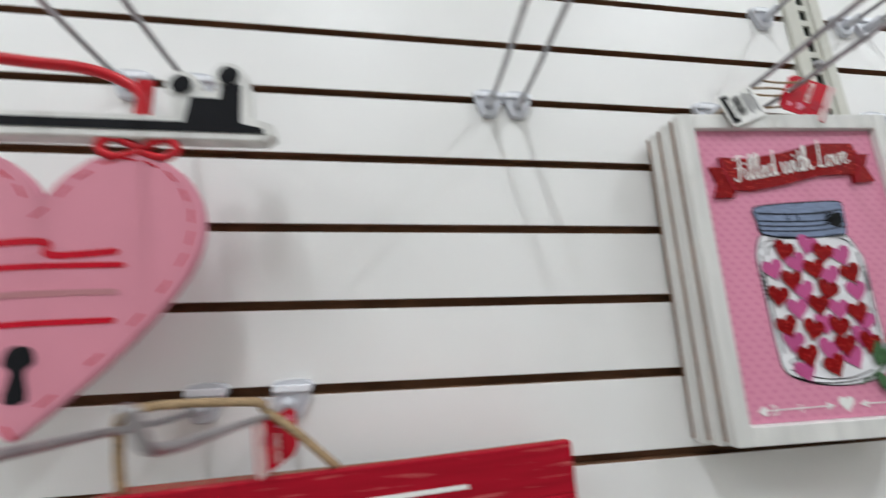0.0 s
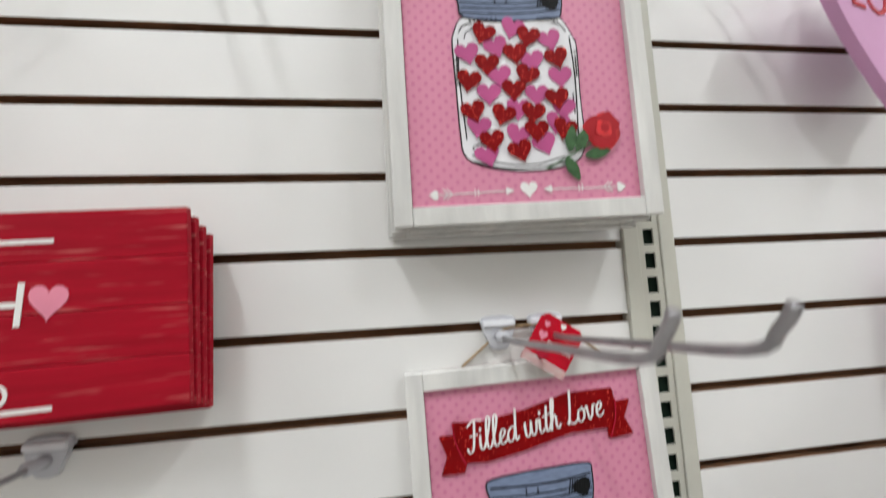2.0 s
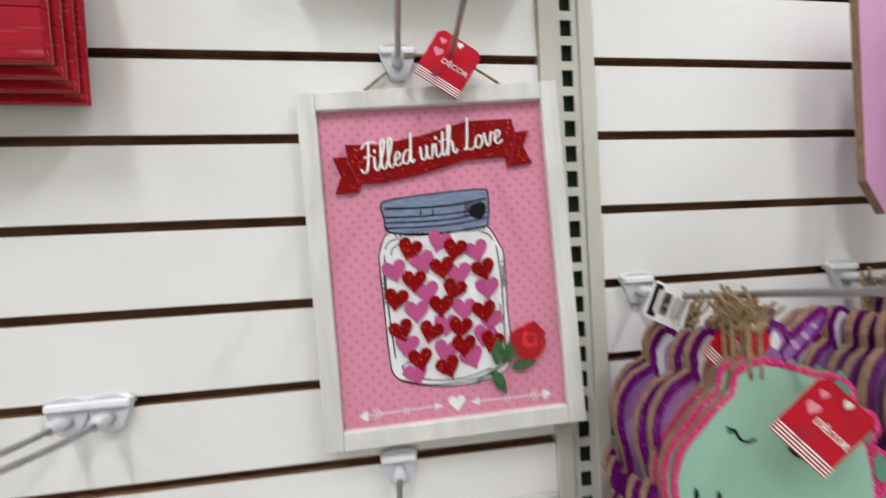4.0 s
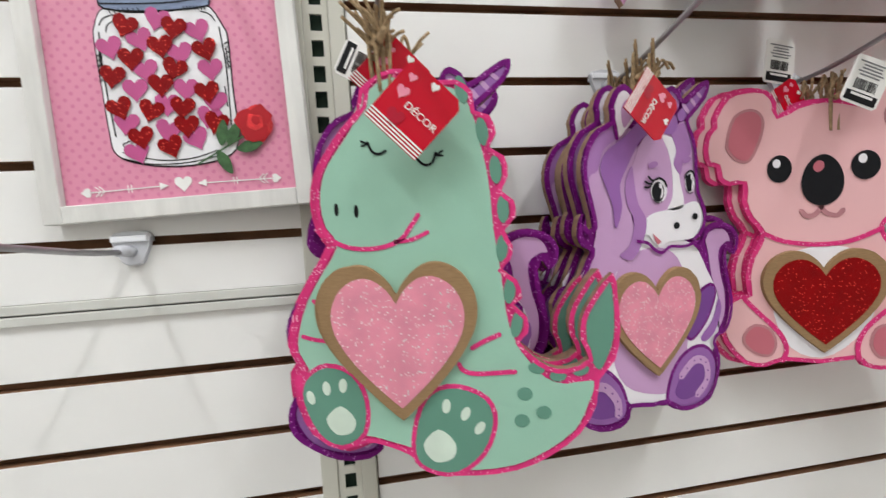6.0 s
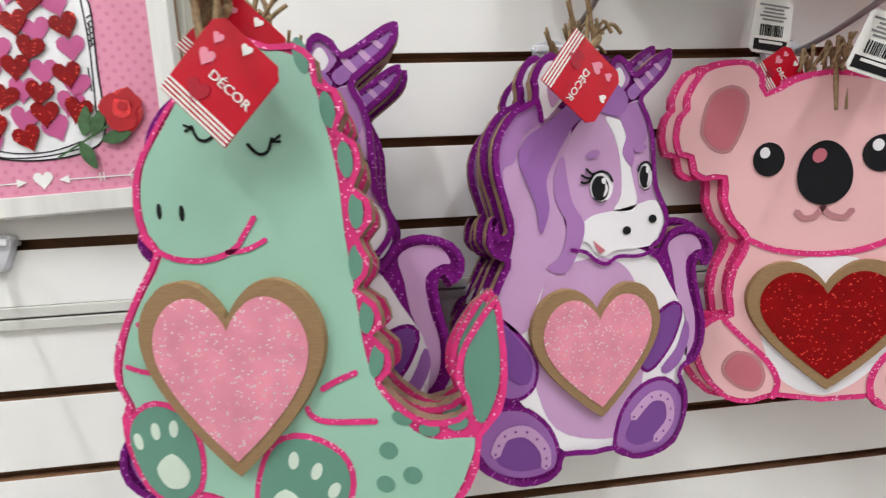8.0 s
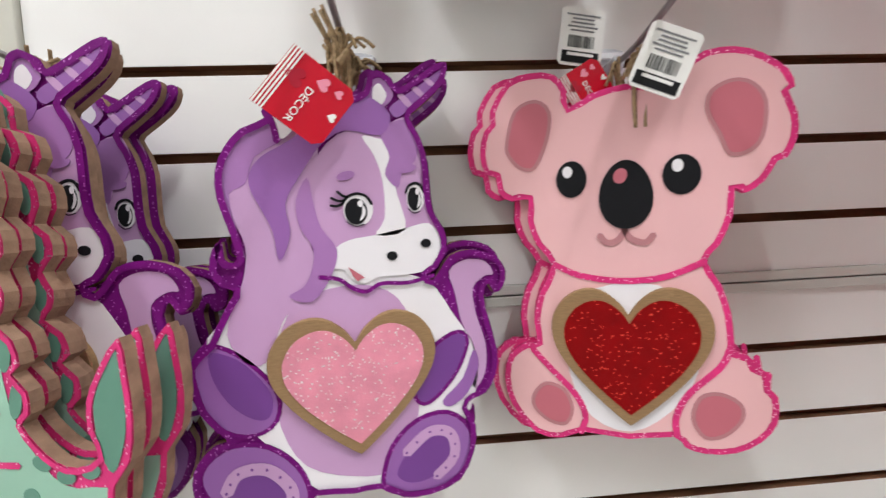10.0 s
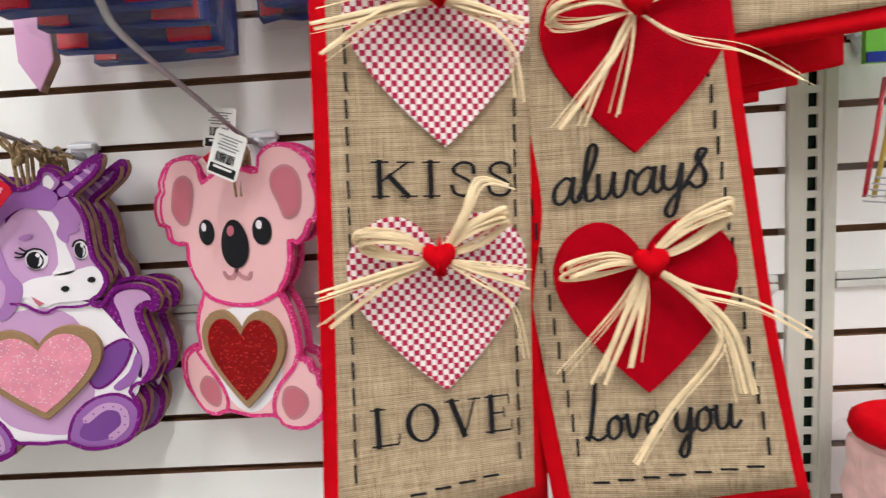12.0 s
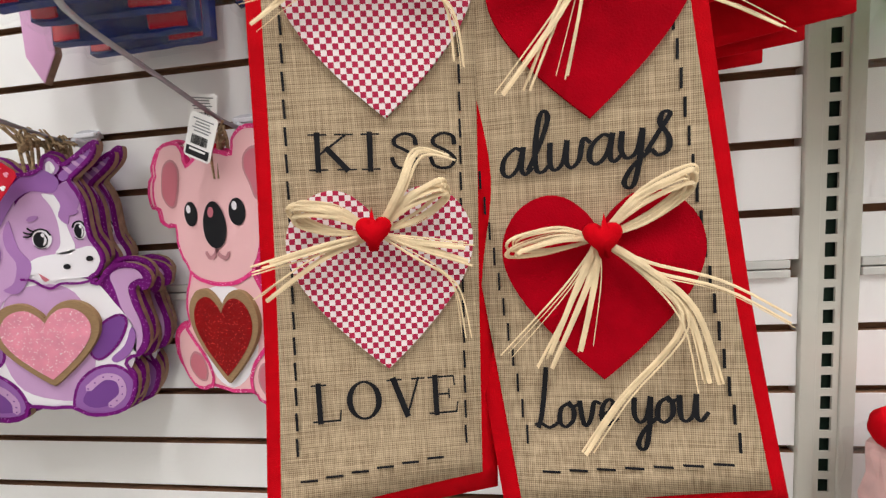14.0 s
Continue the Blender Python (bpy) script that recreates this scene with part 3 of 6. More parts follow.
def knot(parent, x, y, z, seed=0, drop=0.05, strands=5):
    """A jute loop over the peg with frayed ends, a part of the board that hangs from it."""
    rnd = random.Random(seed)
    part("twine_loop", tube(arc3([(x - 0.004, y, z - drop), (x - 0.005, y - 0.002, z - 0.01), (x - 0.001, y, z + 0.009), (x + 0.004, y + 0.002, z - 0.008), (x + 0.003, y, z - drop)], 4), 0.0016, 6), TWINE, parent, "knotted jute twine")
    for i in range(strands):
        dx, dz = rnd.uniform(-0.022, 0.022), rnd.uniform(-0.012, 0.016)
        part("frayed_end", tube(arc3([(x, y - 0.003, z - 0.012), (x + dx * 0.5, y - 0.008, z - 0.004 + abs(dz) * 0.4), (x + dx, y - 0.008 + rnd.uniform(-0.006, 0.006), z + dz)], 4), 0.0013, 5), TWINE, parent)
    part("knot", tube(arc3([(x - 0.003, y - 0.003, z - 0.017), (x + 0.002, y - 0.005, z - 0.012), (x + 0.003, y - 0.002, z - 0.007)], 3), 0.003, 6), TWINE, parent)


# ---- framed jar signs ----
def jar_sign(m, label, detailed=True):
    W, H = 12.1, 16.2
    ob = thing("framed_sign", m, label, "wall sign", "jar signs")
    part("backing", box(-0.1195, 0.1195, 0.0045, 0.0095, -0.1605, 0.1605), RAW_BOARD, ob)
    part("stile", box(-W / 100, -W / 100 + 0.0165, -0.006, 0.0042, -H / 100, H / 100, 0.001), WHITE_WOOD, ob)
    part("stile", box(W / 100 - 0.0165, W / 100, -0.006, 0.0042, -H / 100, H / 100, 0.001), WHITE_WOOD, ob)
    part("rail", box(-W / 100 + 0.0166, W / 100 - 0.0166, -0.0058, 0.0042, -H / 100, -H / 100 + 0.0165, 0.001), WHITE_WOOD, ob)
    part("rail", box(-W / 100 + 0.0166, W / 100 - 0.0166, -0.0058, 0.0042, H / 100 - 0.0165, H / 100, 0.001), WHITE_WOOD, ob)
    part("print", box(-0.1042, 0.1042, 0.0, 0.0042, -0.1452, 0.1452), PINK_PRINT, ob, "pink print with small darker dots")
    if not detailed:
        return ob
    frame_parts = set(ob.children)
    part("ribbon_banner", slab([(-8.6, 11.4), (-5.8, 11.2), (-1.8, 11.8), (2.6, 12.9), (7.0, 12.9), (7.2, 11.6), (8.6, 11.7), (7.9, 10.2), (8.6, 8.6), (6.2, 8.4), (6.2, 9.4), (2.4, 9.3), (-1.9, 8.3), (-5.6, 7.7), (-7.5, 7.8), (-7.8, 7.0), (-9.9, 7.0), (-9.3, 8.5), (-9.9, 10.3), (-8.6, 10.3)], -0.003, -0.0002), [RED_GLITTER], ob, "red glitter ribbon banner")
    script("Filled with Love", WHITE_CARD, ob, -0.074, 0.0865, 0.134, 0.027, -0.0033, 8.5, 0.11, 0.2, "white script lettering")
    jar = JARPTS
    print_on("jar_line", smooth(jar, 4), BLACK_INK, ob, 1, "black jar outline")
    print_on("jar_glass", inset(smooth(jar, 4), 0.12), JAR_WHITE, ob, 2)
    print_on("jar_glint", stroke([(-6.0, 1.0), (-6.1, -3), (-5.8, -8.5)], 0.12), BLACK_INK, ob, 3)
    print_on("jar_glint", stroke([(4.5, 1.0), (4.7, -3), (4.5, -8.5)], 0.12), BLACK_INK, ob, 3)
    print_on("jar_glint", stroke([(-5.4, -10.0), (-2.5, -10.9), (0.5, -11.0), (3.0, -10.4)], 0.10), BLACK_INK, ob, 3)
    print_on("jar_glint", stroke([(-5.0, -9.6), (-4.2, -9.0), (-3.2, -8.9)], 0.08), GREY_INK, ob, 3)
    lid = LIDPTS
    print_on("lid_line", smooth(lid, 3), BLACK_INK, ob, 3)
    print_on("lid", inset(smooth(lid, 3), 0.14), LID_BLUE, ob, 4, "blue-grey jar lid")
    for k, z in enumerate((5.4, 4.6, 4.1, 3.6)):
        print_on("lid_ring", stroke([(-5.6, z - 0.1), (-2, z - 0.25), (1, z - 0.2), (3.9, z + 0.15)], 0.12 if k else 0.16), BLACK_INK, ob, 5)
    print_on("lid_shade", smooth([(2.2, 4.8), (3.4, 5.3), (3.8, 4.6), (3.3, 3.7), (2.3, 4.0)], 3), BLACK_INK, ob, 5)
    for i, (x, z) in enumerate(SIGNPINK):
        print_on("pink_heart", heart(x, z, 2.3, 2.2, (i * 37) % 40 - 20, 18), MAGENTA_PAPER, ob, 5 + i % 2)
    for i, (x, z) in enumerate(SIGNRED):
        part("red_heart", slab(heart(x, z, 2.3, 2.2, (i * 53) % 44 - 22, 18), -0.0027, -0.0022), RED_GLITTER, ob)
    rx, rz = 6.7, -8.3
    for i, (dx, dz, r, dark) in enumerate(((0, 0, 1.7, 0), (0.5, 0.7, 1.1, 1), (-0.7, 0.5, 1.0, 1), (0.1, -0.6, 1.1, 1), (0.1, 0.2, 0.8, 0), (0.2, 0.35, 0.4, 1))):
        print_on("rose_petal", smooth([(rx + dx + r * (1 + 0.16 * math.sin(5 * a + i)) * math.cos(a), rz + dz + r * (1 + 0.16 * math.cos(4 * a + i)) * math.sin(a)) for a in [0.7 * k for k in range(9)]], 2), ROSE_RED if not dark else RED_FLAT, ob, 9 + i)
    print_on("rose_stem", stroke([(5.6, -9.3), (3.5, -10.4), (1.2, -11.6)], 0.16), LEAF_GREEN, ob, 9)
    for x, z, a in ((3.7, -8.9, 80), (6.0, -10.3, 10), (3.6, -11.6, -65), (4.7, -9.0, 60)):
        c, s = math.cos(radians(a)), math.sin(radians(a))
        print_on("rose_leaf", smooth([(x + u * c - v * s, z + u * s + v * c) for u, v in ((-1.2, 0), (-0.3, 0.55), (0.6, 0.4), (1.3, 0), (0.5, -0.45), (-0.4, -0.5))], 3), LEAF_GREEN, ob, 10)
    zz = -13.35
    print_on("printed_heart", heart(-0.5, zz, 1.6, 1.5, 0, 20), WHITE_CARD, ob, 1)
    for s in (-1, 1):
        print_on("arrow_shaft", stroke([(-0.5 + s * 1.6, zz), (-0.5 + s * 8.4, zz - 0.1)], 0.1), WHITE_CARD, ob, 1)
        print_on("arrow_head", [(-0.5 + s * 1.3, zz), (-0.5 + s * 2.1, zz + 0.35), (-0.5 + s * 2.1, zz - 0.35)], WHITE_CARD, ob, 2)
        print_on("arrow_fletching", heart(-0.5 + s * 8.6, zz - 0.1, 0.9, 0.9, s * 90, 14), WHITE_CARD, ob, 2)
        for k in range(2):
            print_on("arrow_barb", stroke([(-0.5 + s * (7.4 + 0.35 * k), zz + 0.4), (-0.5 + s * (7.0 + 0.35 * k), zz - 0.05), (-0.5 + s * (7.4 + 0.35 * k), zz - 0.5)], 0.09), WHITE_CARD, ob, 2)
            print_on("arrow_tick", stroke([(-0.5 + s * (4.6 + 0.3 * k), zz + 0.3), (-0.5 + s * (4.6 + 0.3 * k), zz - 0.35)], 0.08), WHITE_CARD, ob, 2)
    # hatching on the lid and the shoulders of the glass
    for k in range(9):
        print_on("lid_hatch", stroke([(1.7 + 0.24 * k, 4.0 + 0.06 * k), (1.95 + 0.22 * k, 5.25 - 0.05 * (k % 3))], 0.09, 1), BLACK_INK, ob, 6)
    for k in range(7):
        print_on("neck_hatch", stroke([(-4.9 + 0.42 * k, 2.95), (-4.75 + 0.42 * k, 2.6)], 0.09, 1), BLACK_INK, ob, 6)
        print_on("neck_hatch", stroke([(1.6 + 0.3 * k, 2.95), (1.7 + 0.3 * k, 2.6)], 0.09, 1), BLACK_INK, ob, 6)
    for k in range(2):
        print_on("lid_mark", stroke([(-2.3 + 1.1 * k, 4.9), (-2.35 + 1.1 * k, 4.3)], 0.1, 1), BLACK_INK, ob, 6)
    for sx, pts in ((-1, [(-5.9, 1.6), (-5.5, 2.2), (-4.6, 2.5)]), (-1, [(-5.4, 1.0), (-5.2, 1.6), (-4.5, 2.0)]), (1, [(4.2, 1.6), (3.8, 2.2), (3.0, 2.5)]), (-1, [(-6.2, -0.5), (-6.25, -2.2)]), (-1, [(-5.65, -2.4), (-5.7, -3.6)]), (1, [(4.9, -1.0), (4.9, -2.8)]), (1, [(4.35, -4.5), (4.4, -6.4)]), (-1, [(-5.6, -10.5), (-3.0, -11.25), (0.2, -11.35), (3.2, -10.9)]), (-1, [(-4.7, -9.9), (-5.3, -9.3), (-4.4, -8.9)])):
        print_on("glass_line", stroke(pts, 0.1), BLACK_INK, ob, 3)
    for k in range(6):
        print_on("edge_hatch", stroke([(-6.5, -1.2 - 0.45 * k), (-6.2, -1.0 - 0.45 * k)], 0.09, 1), BLACK_INK, ob, 4)
        print_on("edge_hatch", stroke([(4.8, -0.6 - 0.45 * k), (5.1, -0.4 - 0.45 * k)], 0.09, 1), BLACK_INK, ob, 4)
    # folded tails of the banner
    print_on("banner_fold", stroke([(-8.6, 11.3), (-8.4, 9.6), (-7.6, 7.7)], 0.14), DARK_TAG, ob, 13)
    print_on("banner_fold", stroke([(7.1, 12.0), (7.0, 10.4), (6.3, 8.5)], 0.14), DARK_TAG, ob, 13)
    for piece in set(ob.children) - frame_parts:
        for v in piece.data.vertices:
            v.co.x += 0.0055
    return ob


RED_FLAT = mat("deep_rose_print", (0.42, 0.008, 0.015), 0.45)
JARPTS = [(-5.5, 3.1), (-3.2, 2.7), (0.5, 2.7), (3.5, 3.2), (4.9, 1.1), (5.2, -0.2), (5.1, -4.6), (5.0, -9.8), (3.2, -11.3), (-0.2, -11.7), (-3.6, -11.3), (-6.0, -10.2), (-6.4, -7.9), (-6.5, -3.8), (-6.6, 0.3), (-6.4, 1.6)]
LIDPTS = [(-5.9, 5.9), (-3.5, 6.3), (0.7, 6.5), (3.8, 6.5), (4.2, 5.8), (4.0, 3.4), (3.2, 2.8), (-1.1, 2.6), (-5.3, 3.0), (-5.8, 4.4)]
SIGNRED = [(-3.7, 1.3), (0.5, 0.9), (-3.5, -1.7), (-0.8, -0.7), (3.1, -1.2), (0.1, -2.8), (-5.3, -3.2), (-1.2, -4.2), (2.8, -5.1), (-5.0, -6.1), (-2.4, -6.5), (0.4, -6.4), (0.6, -8.1), (-3.5, -8.9), (-1.0, -9.9), (3.2, -8.0)]
SIGNPINK = [(-0.9, 1.8), (-2.5, 0.0), (2.6, 0.6), (-5.2, -0.6), (0.8, -1.4), (-2.4, -2.8), (3.3, -3.0), (-3.5, -4.5), (0.9, -4.7), (-0.9, -6.0), (3.3, -6.0), (-4.7, -7.5), (2.6, -7.4), (-1.2, -8.4), (1.3, -9.3), (-4.0, -10.2)]


def hang_line(ob, x0, x1, z_top, z_board, y, label="jute twine hanger"):
    """The twine that runs from the sign's corners over the two pegs."""
    part("hanger", tube(arc3([(x0, y, z_board), (x0 * 0.62, y, (z_board + z_top) / 2 + 0.002), (x0 * 0.32, y - 0.002, z_top), (x1 * 0.32, y - 0.002, z_top), (x1 * 0.66, y, (z_board + z_top) / 2 + 0.002), (x1, y, z_board)], 4), 0.0013, 6), TWINE, ob, label)


s1 = jar_sign(pose(0.4805, -0.051, 1.807, 1, -0.9, -3), "pink jar sign in a whitewashed frame, foremost of a hanging stack")
hang_line(s1, -0.075, 0.075, 0.198, 0.162, 0.006)
for k in range(3):
    part("strand", tube(arc3([(-0.022, -0.012 + 0.014 * k, 0.197 - 0.006 * k), (0.0, -0.012 + 0.014 * k, 0.195 - 0.006 * k), (0.030, -0.012 + 0.014 * k, 0.197 - 0.006 * k)], 3), 0.0012, 6), TWINE, s1)
for i, (dx, dz) in enumerate(((-0.003, -0.003), (-0.005, -0.006))):
    jar_sign(pose(0.4805 + dx, -0.051 + 0.0155 * (i + 1), 1.807 + dz, 1, -0.9 + 0.4 * i, -3), "whitewashed jar sign hanging behind another in its stack", False)
s2 = jar_sign(pose(0.4930, -0.012, 1.354, -0.8, -2.2, -2.5), "single pink jar sign in a whitewashed frame on twine")
hang_line(s2, -0.066, 0.074, 0.194, 0.162, 0.004)
tag_card(0.504, -0.026, 1.532, 33, 0, "red card tag with hearts on the jar sign's twine")
tag_card(0.512, -0.060, 1.990, -62, -12, "red card tag above the stack of jar signs")
barcode_card(0.428, -0.060, 1.976, 68, 0, "white barcode tag above the stack of jar signs")
bare_hook(0.459, Z0, 0.226, 0.048, "pair of steel pegs holding the single jar sign")
bare_hook(0.446, Z0 + 6 * P, 0.22, 0.05, "pair of steel pegs holding the stacked jar signs")
bare_hook(0.168, Z0 + 6 * P, 0.20, 0.034, "empty pair of steel slatwall pegs on clear bases")
bare_hook(0.168, Z0 - 4 * P, 0.20, 0.032, "empty pair of steel slatwall pegs on clear bases")
bare_hook(0.442, Z0 - 5 * P, 0.20, 0, "empty steel slatwall peg below the jar sign", 0.02)
bare_hook(0.072, Z0 - P, 0.2, 0, "empty steel slatwall peg below the red boards", 0.02)
bare_hook(0.692, Z0 + 6 * P, 0.2, 0.034, "empty pair of steel slatwall pegs on clear bases")
bare_hook(0.560, Z0 + 8 * P, 0.2, 0, "empty steel slatwall peg close beside an upright")
bare_hook(0.690, Z0 + 8 * P, 0.2, 0.034, "empty pair of steel slatwall pegs on clear bases")
bolt = thing("hex_bolt", pose(0.629, -0.0025, 2.086), "small zinc bolt fixing the slotted upright", "bolt")
part("washer", tube([(0, -0.0002, 0), (0, -0.0014, 0)], 0.0072, 20), WIRE, bolt)
part("bolt_head", tube([(0, -0.0014, 0), (0, -0.0058, 0)], 0.0052, 6), WIRE, bolt)


# ---- red plank signs ----
def red_board(m, label, first):
    ob = thing("plank_sign", m, label, "wall sign", "red plank signs")
    for i in range(4):
        z0 = -0.0740 + 0.037 * i
        part("plank", box(-0.17, 0.17, -0.004, 0.003, z0 + 0.0002, z0 + 0.0368, 0.0008), [RED_PLANK], ob)
    part("backing", box(-0.168, 0.168, 0.0031, 0.006, -0.073, 0.073), RAW_BOARD, ob, "raw brown board edge")
    if first:
        words("lettering", "H", WHITE_CARD, ob, 0.040, -0.008, 0.026, 0.031, -0.0044, 0.1, 0, "white letter")
        words("lettering", "o", WHITE_CARD, ob, 0.043, -0.062, 0.014, 0.016, -0.0044, 0, 0, "white letter")
        part("painted_heart", slab(heart(8.0, 0.7, 2.5, 2.6, -4, 24), -0.0045, -0.0040), PINK_TAG, ob, "small pink heart")
        for z in (5.2, -6.6):
            part("white_line", slab([(-16, z - 0.16), (8.3, z - 0.16), (8.3, z + 0.16), (-16, z + 0.16)], -0.0044, -0.0040), WHITE_CARD, ob)
    return ob


for i in range(4):
    rb = red_board(pose(0.036 - 0.001 * i, -0.062 + 0.0125 * i, 1.584 - 0.004 * i, 1, -1.6 + 0.4 * i, 3), "red plank sign with white lettering, stacked on pegs" if i == 0 else "red plank sign hanging behind another in its stack", i == 0)
    if i == 0:
        part("cord", tube(arc3([(-0.235 + 0.085, 0.004, 0.073), (-0.150, -0.004, 0.105), (-0.135, -0.02, 0.130), (-0.070, -0.006, 0.126), (-0.062, 0.0, 0.118), (-0.040, 0.002, 0.100), (-0.012, 0.004, 0.073)], 4), 0.0030, 8), TWINE, rb, "jute hanging cord")
bare_hook(-0.100, Z0 + 2 * P, 0.2, 0.072, "pair of steel pegs holding the red plank signs")
tag_card(-0.022, -0.060, 1.678, 80, 62, "red card tag on the plank signs' cord", size=0.8)


# ---- key and heart hanging ----
def key_heart(m):
    ob = thing("key_heart_sign", m, "pink wooden heart with a keyhole hung under a black key", "wall sign")
    hp = wide_heart(0, 0, 21, 20)
    part("board", slab(hp, -0.004, 0.006, bevel=0.0012), [HEART_PINK], ob)
    print_on("script_bar", stroke([(-3.5, 3.0), (0.5, 3.2), (1, 2.2), (5.0, 2.4)], 0.5), RED_TAG, ob, 14)
    for z, w, mm in ((1.3, 5.5, RED_TAG), (-0.6, 5.2, ROSE_RIM), (-2.6, 5.2, RED_TAG)):
        print_on("text_bar", stroke([(-3.5, z), (0, z + 0.15), (w, z + 0.1)], 0.42), mm, ob, 14, "lettering too small to read")
    print_on("keyhole", smooth([(-0.6, -7.4), (-0.4, -5.6), (-0.9, -5.0), (-0.6, -4.0), (0.5, -4.0), (0.9, -5.0), (0.4, -5.6), (0.7, -7.4)], 3), CHALK_BLACK, ob, 14, "black keyhole")
    edge = inset(hp, 0.7)
    for i in range(0, len(edge), 2):
        a = edge[i]
        b = edge[(i + 1) % len(edge)]
        d = (b - a).normalized() * 0.5 if (b - a).length > 1e-5 else Vector((0.5, 0))
        print_on("stitch_mark", stroke([a - d, a + d], 0.14, 1), RED_TAG, ob, 14)
    key = part("key", slab([(-22, 11.0), (14.8, 11.0), (15.5, 11.6), (15.3, 12.6), (13.6, 12.9), (13.4, 16.2), (11.2, 16.2), (11.0, 15.0), (9.8, 15.0), (9.4, 15.6), (7.8, 15.4), (8.2, 12.8), (-22, 12.8)], -0.008, 0.006, bevel=0.001), [WHITE_WOOD], ob, "white wooden key with a black face")
    part("key_face", slab([(-21, 11.7), (14.8, 11.6), (14.6, 12.1), (13.0, 12.4), (12.9, 15.8), (11.6, 15.8), (11.4, 14.5), (9.3, 14.5), (9.0, 12.4), (-21, 12.4)], -0.0088, -0.0081), CHALK_BLACK, key)
    for cx, cz in ((8.6, 15.6), (12.0, 16.6)):
        part("prong", slab(oval(cx, cz, 1.25, 1.25), -0.008, 0.006, bevel=0.001), WHITE_WOOD, ob, "white rounded end of the key's bit")
        part("prong_face", slab(oval(cx, cz, 0.75, 0.75), -0.0088, -0.0081), CHALK_BLACK, ob)
    for side in (-1, 1):
        part("bow_loop", tube(arc3([(0.058, -0.002, 0.103), (0.058 + side * 0.018, -0.004, 0.112), (0.058 + side * 0.026, -0.004, 0.103), (0.058 + side * 0.016, -0.003, 0.096), (0.058, -0.002, 0.101)], 4), 0.0035, 6), RIBBON_RED, ob)
    for x in (-6.0, 5.2):
        part("ribbon", box(x / 100 - 0.006, x / 100 + 0.006, 0.0065, 0.008, 0.085, 0.168), RIBBON_RED, ob, "red satin ribbon")
    part("ribbon_bow", tube(arc3([(-0.10, 0.004, 0.160), (-0.07, 0.002, 0.176), (-0.02, 0.002, 0.174), (0.02, 0.002, 0.170), (0.050, 0.004, 0.155), (0.054, 0.006, 0.13)], 4), 0.0045, 8), RIBBON_RED, ob, "red satin ribbon")
    return ob


key_heart(pose(-0.185, -0.075, 1.79, 2, -2, 3))
bare_hook(-0.20, Z0 + 6 * P, 0.24, 0.06, "pair of steel pegs holding the key and heart sign")


# ---- the lilac heart board with LOVE ----
lv = thing("love_heart_sign", pose(0.885, -0.055, 1.848, 0, 0, 13), "lilac-pink wooden heart board lettered LOVE", "wall sign")
part("board", slab(wide_heart(0, 0, 22, 20), -0.004, 0.006, bevel=0.0012), [LOVE_LILAC], lv)
words("lettering", "LOVE", RED_TAG, lv, -0.068, 0.000, 0.136, 0.042, -0.0045, 0, 0, "pink-red lettering")
part("ribbon", tube(arc3([(0.004, 0.0075, 0.055), (0.012, 0.008, 0.11), (0.020, 0.004, 0.154), (0.026, 0.0, 0.11), (0.030, -0.006, 0.050)], 4), 0.0048, 6), RIBBON_RED, lv, "red ribbon loop")
bare_hook(0.905, Z0 + 6 * P, 0.2, 0.035, "pair of steel pegs holding the lilac heart board")


# ---- animal boards ----
def glued_heart(parent, cx, cz, w, h, inner, tilt=0, y=-0.0055):
    part("wooden_heart", slab(wide_heart(cx, cz, w, h), y, -0.0004, bevel=0.0008), [KRAFT], parent, "bare brown wooden heart")
    part("glitter_heart", slab(wide_heart(cx, cz, w * 0.84, h * 0.83), y - 0.0006, y - 0.0001), inner, parent, "glitter heart")


